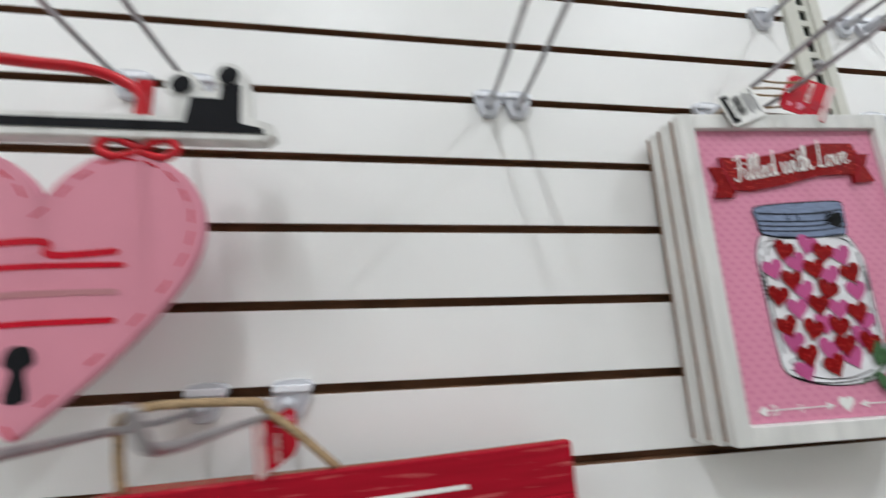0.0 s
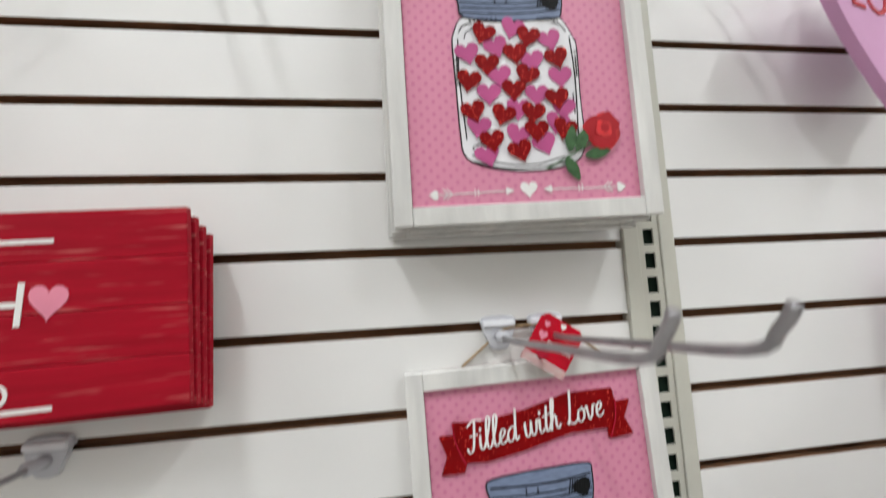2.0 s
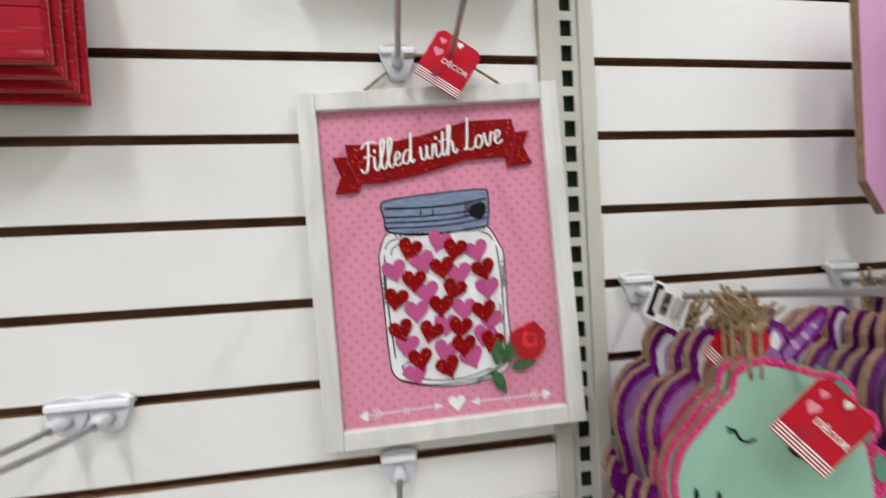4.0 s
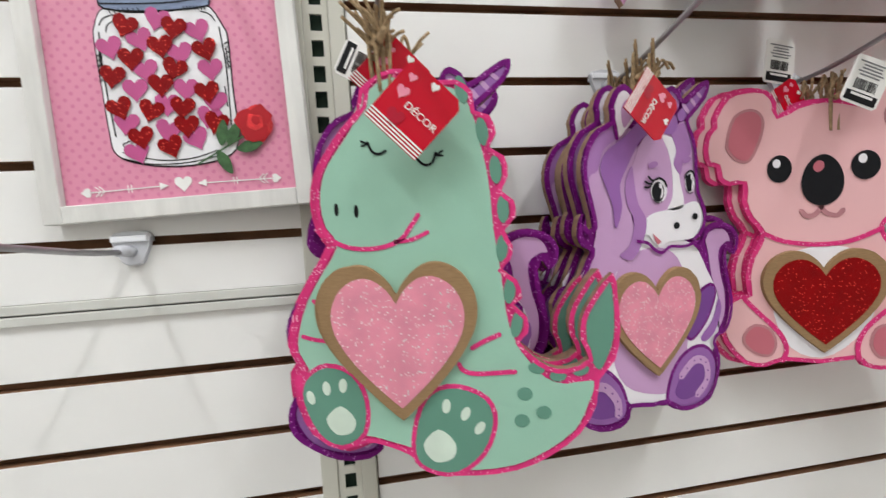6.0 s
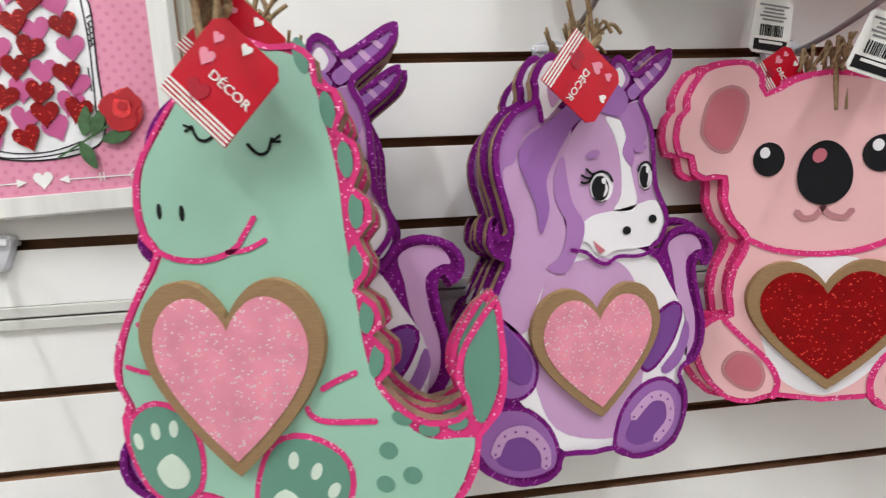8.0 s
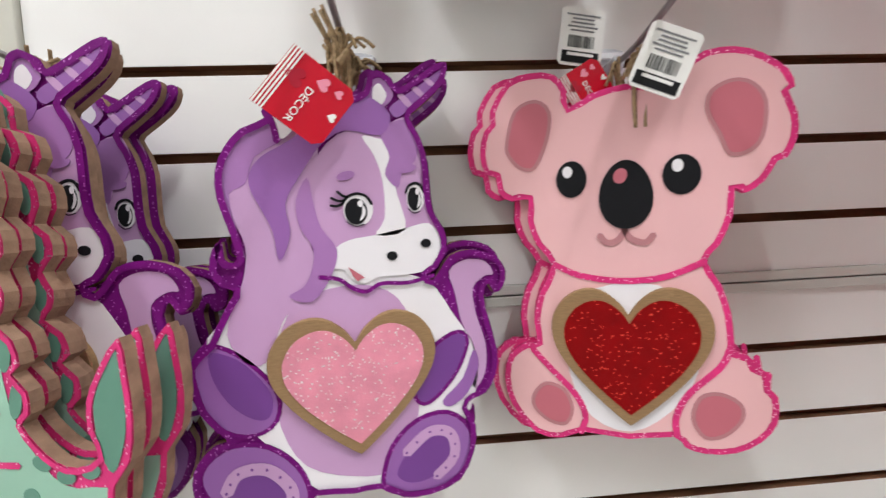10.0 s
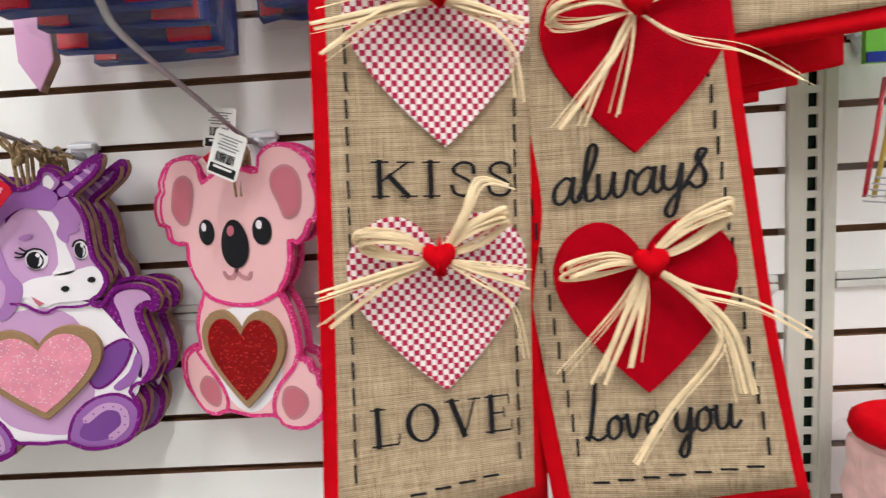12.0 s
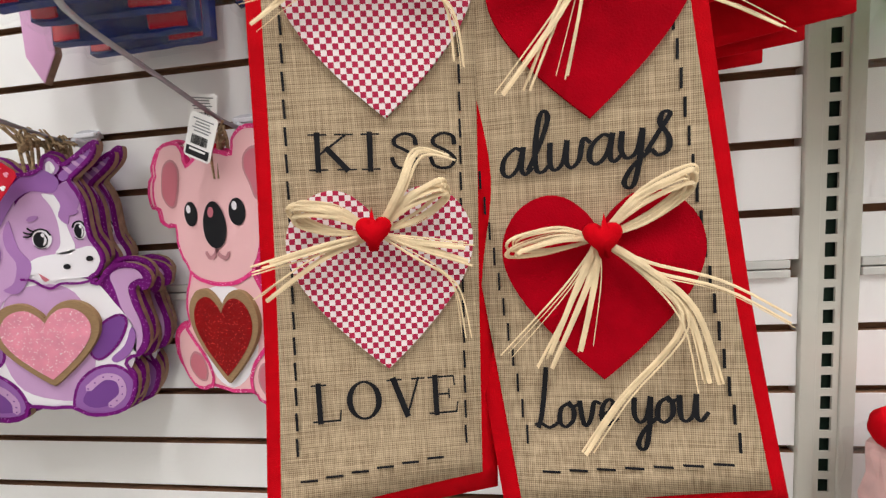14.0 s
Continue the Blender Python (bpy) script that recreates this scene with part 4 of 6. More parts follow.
def dino(m, label):
    ob = thing("dinosaur_sign", m, label, "wall sign", "animal signs")
    out = smooth([(-5.7, 13.0), (-4.5, 13.8), (-3.0, 13.9), (-0.7, 12.9), (0.8, 12.8), (1.9, 11.9), (2.0, 10.6), (3.0, 10.2), (3.4, 8.9), (2.9, 8.0), (3.9, 7.3), (4.1, 5.9), (3.6, 4.9), (4.4, 4.2), (4.5, 3.0), (3.7, 2.1), (4.2, 1.0), (4.0, -0.0), (3.4, -0.7), (4.4, -1.5), (4.7, -2.8), (4.1, -3.3), (5.0, -4.2), (5.0, -5.4), (4.4, -6.0), (5.3, -7.1), (6.4, -7.9), (7.7, -8.1), (9.2, -7.4), (8.7, -6.1), (8.8, -4.5), (9.6, -3.0), (11.0, -1.3)] + [(11.3, -3.1), (11.4, -5.4), (11.0, -7.5), (9.9, -8.9), (9.6, -10.8), (8.4, -12.9), (6.2, -14.6), (3.7, -15.7), (0.8, -16.1), (-1.9, -16.0), (-3.5, -15.2), (-4.2, -14.5), (-5.9, -13.8), (-7.5, -13.5), (-9.5, -14.1), (-11.5, -13.0), (-12.4, -10.7), (-12.6, -8.5), (-12.1, -7.7), (-12.7, -6.3), (-12.6, -4.5), (-11.7, -2.4), (-10.4, -0.2), (-9.1, 1.8), (-9.8, 2.9), (-10.1, 4.9), (-9.7, 7.0), (-8.7, 8.6), (-7.4, 10.2), (-6.0, 11.6)], 2)
    part("board", slab(out, 0.0, 0.006, edge_index=1), [HOTPINK_GLITTER, RAW_BOARD], ob, "board with a hot pink glitter rim")
    body = smooth([(-5.5, 12.6), (-3.8, 13.4), (-1.5, 12.9), (0.9, 12.1), (1.8, 10.5), (2.2, 8.6), (2.6, 6.6), (2.8, 4.7), (2.9, 2.3), (3.2, -0.1), (3.4, -2.4), (3.7, -4.8), (4.6, -6.9), (6.1, -8.7), (7.6, -9.2), (9.5, -9.0), (9.1, -10.6), (8.1, -12.6), (6.0, -14.2), (3.6, -15.3), (0.8, -15.7), (-1.7, -15.6), (-3.1, -14.9), (-3.9, -14.0), (-5.8, -13.4), (-7.4, -13.0), (-9.5, -13.6), (-11.1, -12.5), (-12.0, -10.7), (-12.2, -8.7), (-11.6, -7.7), (-12.3, -6.3), (-12.1, -4.6), (-11.3, -2.5), (-9.9, -0.3), (-8.6, 1.7), (-9.4, 3.0), (-9.7, 4.9), (-9.3, 6.9), (-8.3, 8.4), (-7.0, 10.0)], 2)
    print_on("green_body", body, MINT, ob, 1, "flat mint green paint")
    for i, (x, z) in enumerate([(1.3, 12.1), (2.6, 9.1), (3.4, 6.4), (3.8, 3.6), (3.6, 0.8), (4.0, -2.2), (4.4, -4.7), (5.5, -8.0), (7.0, -8.6), (8.6, -8.2)]):
        rx, rz = (0.42, 1.0) if i < 7 else (0.6, 0.4)
        x -= 0.15 if i < 7 else 0
        print_on("back_scale", oval(x, z, rx, rz, 12 - 4 * i if i < 7 else 15 * (i - 8)), DEEP_GREEN, ob, 2)
    part("rim", ring(out, 0.33, -0.0009), HOTPINK_GLITTER, ob, "hot pink glitter rim")
    print_on("tail_leaf", smooth([(9.3, -7.2), (9.1, -5.7), (9.3, -4.2), (10.8, -1.9), (11.0, -5.2), (10.6, -7.0), (9.9, -8.2)], 3), DEEP_GREEN, ob, 1)
    for pts in ([(-12.2, -10.2), (-11.8, -8.5), (-10.2, -7.6), (-8.3, -8.3), (-7.4, -10.3), (-7.7, -12.7), (-9.4, -13.7), (-11.1, -12.8)], [(-3.7, -14.3), (-3.3, -11.7), (-2.2, -9.8), (-0.3, -9.4), (1.7, -10.3), (2.2, -12.0), (1.3, -14.3), (-0.7, -15.8), (-2.8, -15.5)]):
        f = smooth(pts, 3)
        print_on("foot_rim", inset(f, -0.35), HOTPINK_GLITTER, ob, 2)
        print_on("foot", f, DEEP_GREEN, ob, 3)
    for pts in ([(-10.5, -11.6), (-9.3, -10.6), (-8.2, -11.7), (-8.6, -12.7), (-9.8, -12.8)], [(-3.1, -13.7), (-1.9, -12.5), (-0.7, -13.5), (-0.9, -14.7), (-2.3, -15.0)]):
        print_on("foot_pad", smooth(pts, 3), PALE_MINT, ob, 4)
    for i, (x, z) in enumerate([(-11.6, -9.9), (-10.3, -9.2), (-9.0, -9.0), (-1.2, -10.7), (0.2, -11.3), (1.2, -12.4)]):
        print_on("toe", oval(x, z, 0.32, 0.55, (15, 5, -5, -10, -25, -35)[i]), PALE_MINT, ob, 4)
    for x, z in [(4.6, -9.9), (4.3, -11.9), (5.9, -11.3)]:
        print_on("dot", oval(x, z, 0.55, 0.5), DEEP_GREEN, ob, 2)
    for x, z in [(-8.5, 4.3), (-7.0, 4.1)]:
        print_on("nostril", oval(x, z, 0.17, 0.48), BLACK_INK, ob, 2)
    for pts, w in (([(-9.8, 3.0), (-8.9, 2.0), (-7.5, 1.4), (-5.6, 1.3), (-3.9, 1.8), (-3.0, 2.8), (-2.4, 3.6)], 0.34), ([(-4.3, 1.7), (-3.0, 1.8), (-1.8, 2.3)], 0.3), ([(-11.9, -5.1), (-10.9, -5.4), (-9.4, -5.6)], 0.3), ([(0.9, -6.4), (1.8, -5.9), (3.0, -5.4)], 0.34), ([(-0.1, -7.5), (0.2, -8.0), (1.2, -8.3), (4.0, -8.2)], 0.34), ([(-10.8, -2.4), (-10.4, -2.9), (-10.2, -3.1)], 0.3)):
        print_on("glitter_line", stroke(pts, w), HOTPINK_GLITTER, ob, 3)
    for pts in ([(-5.8, 9.0), (-5.5, 8.3), (-5.0, 8.1), (-4.5, 8.3)], [(-2.4, 7.7), (-1.8, 7.1), (-1.2, 7.2), (-0.9, 7.9)]):
        print_on("closed_eye", stroke(pts, 0.18), CHALK_BLACK, ob, 3)
        (ax, az), (bx, bz) = pts[0], pts[-1]
        for dx, dz in ((-0.5, 0.1), (-0.45, -0.25)) if ax < -4 else ():
            print_on("eyelash", stroke([(ax, az - 0.1), (ax + dx, az + dz)], 0.14, 1), CHALK_BLACK, ob, 3)
        for dx, dz in ((0.5, 0.1), (0.5, -0.25)) if ax > -4 else ():
            print_on("eyelash", stroke([(bx, bz - 0.2), (bx + dx, bz + dz)], 0.14, 1), CHALK_BLACK, ob, 3)
    hp = [(-5.0, -11.5), (-10.3, -4.0), (1.5, -3.8), (-4.3, -2.4), (-4.4, -3.2), (-4.9, -9.9), (-9.5, -4.0), (0.6, -3.8)]
    w = hp[2][0] - hp[1][0]
    glued_heart(ob, (hp[2][0] + hp[1][0]) / 2, (0.2 + hp[0][1]) / 2 - 0.1, w, 0.2 - hp[0][1], PINK_GLITTER)
    return ob


def unicorn(m, label):
    ob = thing("unicorn_sign", m, label, "wall sign", "animal signs")
    out = smooth([(8.7, 16.7), (8.6, 15.6), (7.8, 14.5), (6.3, 13.2), (5.7, 12.5), (6.3, 11.4), (6.8, 9.8), (6.9, 7.7), (7.1, 5.7), (7.9, 4.2), (8.1, 2.7), (7.2, 1.2), (6.4, 0.8), (6.9, 0.3), (7.6, 1.1), (8.4, 2.1), (10.1, 2.5), (12.1, 1.9), (13.0, 0.6), (12.7, -0.7), (12.0, -1.1), (11.5, -0.3), (11.0, -1.2), (11.4, -3.4), (12.0, -5.8), (11.8, -7.8), (10.9, -9.2), (9.8, -9.5)] + [(9.2, -10.1), (9.9, -11.7), (9.7, -13.8), (8.4, -16.0), (5.9, -16.6), (3.8, -16.3), (2.1, -15.2), (0.1, -15.1), (-2.5, -14.6), (-2.8, -15.5), (-4.0, -16.2), (-6.3, -16.0), (-8.3, -14.9), (-9.8, -13.5), (-10.1, -11.9), (-9.7, -10.6), (-8.7, -9.7), (-7.8, -9.5), (-8.4, -8.7), (-9.3, -7.3), (-9.7, -5.6), (-9.8, -4.2), (-9.2, -3.3), (-8.5, -2.7)] + [(-8.0, -1.7), (-7.1, -0.0), (-6.7, 0.7), (-7.5, 1.1), (-8.1, 2.1), (-7.8, 3.6), (-7.3, 4.0), (-7.2, 2.9), (-6.8, 2.6), (-6.4, 2.8), (-6.5, 3.6), (-6.8, 4.9), (-7.3, 6.8), (-7.3, 8.6), (-6.7, 10.1), (-5.6, 11.4), (-4.0, 12.2), (-4.1, 13.5), (-3.4, 14.9), (-2.4, 15.5), (-1.3, 14.8), (-0.4, 13.8), (1.3, 13.7), (2.5, 14.3), (2.8, 15.3), (3.5, 15.8), (4.5, 15.3), (5.0, 14.6), (6.5, 15.6), (7.8, 16.5)], 2)
    part("board", slab(out, 0.0, 0.006, edge_index=1), [PURPLE_GLITTER, RAW_BOARD], ob, "board with a dark purple glitter rim")

    def f(name, pts, material, level):
        print_on(name, smooth(pts, 3), material, ob, level)
    f("body", [(6.4, 0.4), (8.4, -2.4), (10.3, -6.0), (9.6, -10.4), (6.5, -13.5), (1.8, -15.1), (-2.3, -14.4), (-5.2, -10.7), (-7.1, -7.9), (-8.7, -3.1), (-7.7, -1.4), (-6.2, 0.2), (-3.6, 1.9), (-0.5, 2.8), (2.7, 1.4)], PAINT_WHITE, 1)
    f("belly", [(-3.4, -1.0), (-0.7, 0.3), (2.6, 0.2), (4.7, -1.7), (5.4, -6.1), (5.2, -10.5), (3.2, -14.0), (0.2, -13.9), (-3.0, -12.4), (-4.5, -9.3), (-4.8, -5.3)], LILAC, 2)
    f("tail", [(8.3, 0.9), (9.6, 1.7), (11.3, 1.5), (12.0, 0.4), (11.3, 0.3), (10.2, -0.6), (10.4, -2.8), (11.1, -5.2), (11.0, -7.5), (10.1, -8.8), (9.7, -7.7), (10.0, -5.5), (9.1, -3.1), (8.7, -0.9)], LILAC, 1)
    f("mane", [(-3.7, 11.8), (-5.6, 11.0), (-6.8, 9.4), (-7.1, 7.9), (-6.6, 5.7), (-5.9, 3.7), (-6.1, 1.7), (-6.6, 0.3), (-7.4, -2.2), (-6.5, -4.2), (-5.1, -4.4), (-3.8, -1.5), (-1.8, 0.2), (-1.2, 1.7), (-1.7, 3.3), (-1.9, 6.3), (-0.9, 9.7), (-1.2, 11.4)], LILAC, 3)
    f("mane_edge", [(-5.6, 11.2), (-3.6, 11.8), (-3.1, 10.8), (-4.9, 9.6), (-5.6, 7.8), (-6.6, 7.1), (-6.3, 4.6), (-5.9, 2.8), (-6.7, 4.8), (-7.2, 7.2), (-7.1, 8.9)], SOFT_PURPLE, 4)
    f("face", [(-0.8, 9.9), (1.1, 11.5), (3.2, 11.6), (5.4, 12.6), (6.3, 11.2), (6.7, 8.2), (6.9, 5.7), (7.5, 4.0), (6.3, 2.4), (2.7, 2.6), (-0.1, 2.8), (-1.2, 4.4), (-1.8, 6.7)], LILAC, 4)
    f("blaze", [(2.2, 11.1), (3.2, 11.0), (3.9, 10.5), (4.5, 7.0), (5.0, 4.3), (2.8, 4.0), (3.5, 5.2), (3.5, 7.8), (3.0, 9.7)], PAINT_WHITE, 5)
    f("muzzle", [(-1.1, 1.6), (-0.4, 2.9), (0.8, 3.7), (2.8, 4.0), (5.0, 4.4), (6.8, 4.7), (7.7, 3.5), (7.7, 2.2), (6.9, 1.2), (4.8, 0.9), (2.9, 0.9), (1.8, 0.5), (0.9, 0.9), (0.2, 1.7)], PAINT_WHITE, 5)
    f("ear", [(2.9, 13.4), (2.9, 14.8), (3.6, 15.3), (4.2, 14.9), (4.6, 14.1), (3.8, 13.2)], SOFT_PURPLE, 5)
    f("lock_front", [(-1.7, 8.2), (-2.5, 6.7), (-2.4, 4.8), (-1.6, 3.3), (-1.8, 1.7), (-2.4, 0.6), (-3.4, -0.0), (-1.9, -0.5), (-0.5, 1.2), (-0.0, 3.1), (-1.0, 4.7), (-1.4, 6.5)], SOFT_PURPLE, 6)
    f("lock", [(2.6, 14.0), (4.3, 12.7), (3.5, 11.2), (1.1, 11.5), (-0.6, 10.5), (-1.3, 9.6), (-2.3, 8.1), (-3.2, 6.4), (-3.0, 4.5), (-3.5, 2.9), (-3.9, 2.7), (-4.1, 4.5), (-4.7, 6.0), (-5.3, 7.4), (-5.3, 8.5), (-4.5, 9.6), (-2.7, 10.7), (-0.7, 12.3), (0.9, 13.6)], MID_PURPLE, 7)
    f("forelock", [(3.5, 11.7), (5.4, 12.4), (6.3, 11.2), (6.0, 9.4), (5.0, 8.6), (4.6, 7.4), (3.7, 8.4), (4.1, 9.7), (3.7, 10.7)], SOFT_PURPLE, 6)
    f("horn", [(4.3, 13.2), (5.4, 14.1), (6.8, 15.1), (8.3, 16.2), (8.4, 15.7), (7.5, 14.7), (6.2, 13.6), (4.8, 12.5)], MID_PURPLE, 6)
    for k, (hx, hz) in enumerate(((5.45, 13.75), (6.45, 14.45), (7.35, 15.2))):
        w = 0.62 - 0.13 * k
        f("horn_band", [(hx - 0.35 - w * 0.3, hz + w * 0.55), (hx + 0.05 - w * 0.3, hz + w * 0.75), (hx + 0.3 + w * 0.4, hz - w * 0.45), (hx - 0.1 + w * 0.4, hz - w * 0.7)], LILAC, 7)
    f("ear_inner", [(3.15, 13.5), (3.15, 14.5), (3.6, 14.9), (3.95, 14.5), (4.1, 14.0), (3.7, 13.4)], PAINT_WHITE, 6)
    f("ear_far", [(-3.6, 12.3), (-3.6, 13.5), (-3.0, 14.6), (-2.3, 14.9), (-1.5, 14.3), (-0.7, 13.3), (-1.4, 12.4), (-2.4, 11.4), (-3.2, 10.8)], PAINT_WHITE, 8)
    f("ear_far_inner", [(-2.8, 12.1), (-2.85, 13.3), (-2.3, 14.1), (-1.8, 13.8), (-1.3, 13.0), (-1.9, 12.2), (-2.5, 11.6)], LILAC, 9)
    print_on("mane_notch", stroke([(-3.95, 12.7), (-3.6, 11.6), (-3.45, 10.6)], 0.42), PURPLE_GLITTER, ob, 9)
    f("arm", [(-8.9, -3.1), (-7.5, -3.4), (-5.9, -4.9), (-4.7, -6.8), (-4.9, -8.6), (-6.2, -9.3), (-7.9, -8.7), (-9.1, -6.9), (-9.7, -5.2)], MID_PURPLE, 4)
    f("arm_inner", [(-8.4, -3.3), (-6.9, -4.0), (-5.6, -5.5), (-4.9, -7.0), (-5.2, -8.3), (-6.1, -8.3), (-7.3, -7.3), (-8.2, -5.8), (-8.6, -4.3)], DEEP_PURPLE, 5)
    f("arm", [(5.2, -8.3), (5.9, -6.2), (7.1, -4.8), (8.8, -4.1), (9.4, -4.9), (8.5, -7.0), (7.0, -8.6), (5.8, -9.2)], DEEP_PURPLE, 4)
    f("arm_outer", [(7.3, -9.3), (9.0, -7.8), (10.0, -5.6), (10.4, -6.9), (9.4, -9.0), (7.9, -9.9)], MID_PURPLE, 4)
    for pts, inn in (([(-9.5, -12.3), (-9.1, -10.9), (-7.6, -10.1), (-5.5, -10.6), (-3.8, -12.3), (-3.1, -14.3), (-3.6, -15.4), (-5.9, -15.5), (-8.3, -14.4)], [(-8.2, -13.1), (-7.4, -11.9), (-5.6, -12.0), (-4.2, -13.6), (-4.1, -15.0), (-6.2, -15.0), (-7.9, -14.1)]), ([(2.5, -14.7), (3.3, -12.3), (5.2, -10.7), (7.6, -10.5), (9.3, -12.2), (9.0, -14.7), (7.1, -16.1), (4.5, -16.1), (2.9, -15.5)], [(3.3, -14.5), (4.2, -12.9), (6.1, -11.6), (7.8, -12.1), (8.0, -14.0), (6.5, -15.3), (4.5, -15.5)])):
        o = smooth(pts, 3)
        print_on("foot_rim", inset(o, -0.35), PURPLE_GLITTER, ob, 3)
        print_on("foot", o, MID_PURPLE, ob, 4)
        bend_line = inn[:5] if pts[0][0] < 0 else inn[1:6]
        print_on("hoof", inset(smooth(inn, 3), 0.1), DEEP_PURPLE, ob, 5)
        print_on("horseshoe", stroke(bend_line, 0.85), LILAC, ob, 6, "lilac horseshoe")
        for q in smooth(bend_line, 2, False):
            print_on("nail_dot", oval(q.x, q.y, 0.1, 0.1, 0, 8), DEEP_PURPLE, ob, 7)
    for pts in ([(-8.9, -3.1), (-7.5, -3.4), (-5.9, -4.9), (-4.7, -6.8), (-4.9, -8.6), (-6.2, -9.3), (-7.9, -8.7), (-9.1, -6.9), (-9.7, -5.2)], [(5.2, -8.3), (5.9, -6.2), (7.1, -4.8), (8.8, -4.1), (9.4, -4.9), (8.5, -7.0), (7.0, -8.6), (5.8, -9.2)]):
        o = smooth(pts, 3)
        print_on("arm_rim", inset(o, -0.3), PURPLE_GLITTER, ob, 3)
    part("rim", ring(out, 0.45, -0.0030), PURPLE_GLITTER, ob, "dark purple glitter rim")
    pts = [(1.5, 5.8), (5.8, 6.6), (3.9, 2.4), (6.5, 3.2), (1.2, 1.3), (0.9, 8.3), (5.4, 8.8)]
    for (x, z), s, w in ((pts[0], 1.0, 1.0), (pts[1], 0.92, 0.72)):
        print_on("eye_white", oval(x + 0.14 * w, z + 0.08, 1.06 * s * w, 1.2 * s, -8), PAINT_WHITE, ob, 7)
        print_on("pupil", oval(x - 0.02, z - 0.05, 0.8 * s * w, 0.95 * s), CHALK_BLACK, ob, 8)
        print_on("glint", smooth([(x + 0.48 * w, z + 0.35), (x + 0.66 * w, z - 0.05), (x + 0.5 * w, z - 0.5), (x + 0.2 * w, z - 0.72), (x + 0.38 * w, z - 0.25)], 3), PAINT_WHITE, ob, 9)
        print_on("glint", oval(x + 0.3 * w, z + 0.5, 0.2 * w, 0.24), PAINT_WHITE, ob, 9)
        print_on("lid", stroke([(x - 1.0 * s * w, z + 0.45 * s), (x - 0.6 * w, z + 0.98 * s), (x + 0.1, z + 1.22 * s), (x + 0.75 * s * w, z + 1.0 * s), (x + 1.1 * s * w, z + 0.45)], 0.2), CHALK_BLACK, ob, 9)
        print_on("eye_corner", stroke([(x - 0.75 * w, z - 0.75), (x - 0.1, z - 1.1), (x + 0.5 * w, z - 0.98)], 0.07), CHALK_BLACK, ob, 9)
    for (ax, az), (bx, bz) in (((-0.95, 0.5), (-1.75, 0.42)), ((-0.8, 0.72), (-1.7, 0.95)), ((-0.55, 0.98), (-1.25, 1.4))):
        print_on("eyelash", stroke([(pts[0][0] + ax, pts[0][1] + az), (pts[0][0] + (ax + bx) / 2, pts[0][1] + (az + bz) / 2 - 0.1), (pts[0][0] + bx, pts[0][1] + bz)], 0.19, 3), CHALK_BLACK, ob, 9)
    for x, z in pts[2:4]:
        print_on("nostril", oval(x, z, 0.4, 0.33), CHALK_BLACK, ob, 8)
    x, z = pts[4]
    print_on("mouth", [(x - 0.5, z + 0.5), (x + 0.6, z - 0.35), (x + 0.1, z - 0.6), (x - 0.2, z - 0.2)], ROSE_PINK, ob, 8)
    print_on("chin_line", stroke([(-1.3, 1.2), (0.0, 0.95), (0.9, 0.25), (1.9, -0.1), (3.0, 0.4), (5.0, 0.3), (7.0, 0.7)], 0.3), PURPLE_GLITTER, ob, 8)
    for x, z in pts[5:7]:
        print_on("brow", oval(x, z, 0.65, 0.3, 15), SOFT_PURPLE, ob, 8)
    hp = [(-0.1, -12.1), (-4.9, -3.7), (6.6, -4.8), (0.6, -3.3), (0.6, -4.4), (0.2, -11.3), (-4.1, -4.6), (5.5, -5.2)]
    w = hp[2][0] - hp[1][0]
    top = hp[3][1] + 1.6
    glued_heart(ob, (hp[2][0] + hp[1][0]) / 2, (top + hp[0][1]) / 2, w + 0.4, top - hp[0][1], PINK_GLITTER)
    return ob


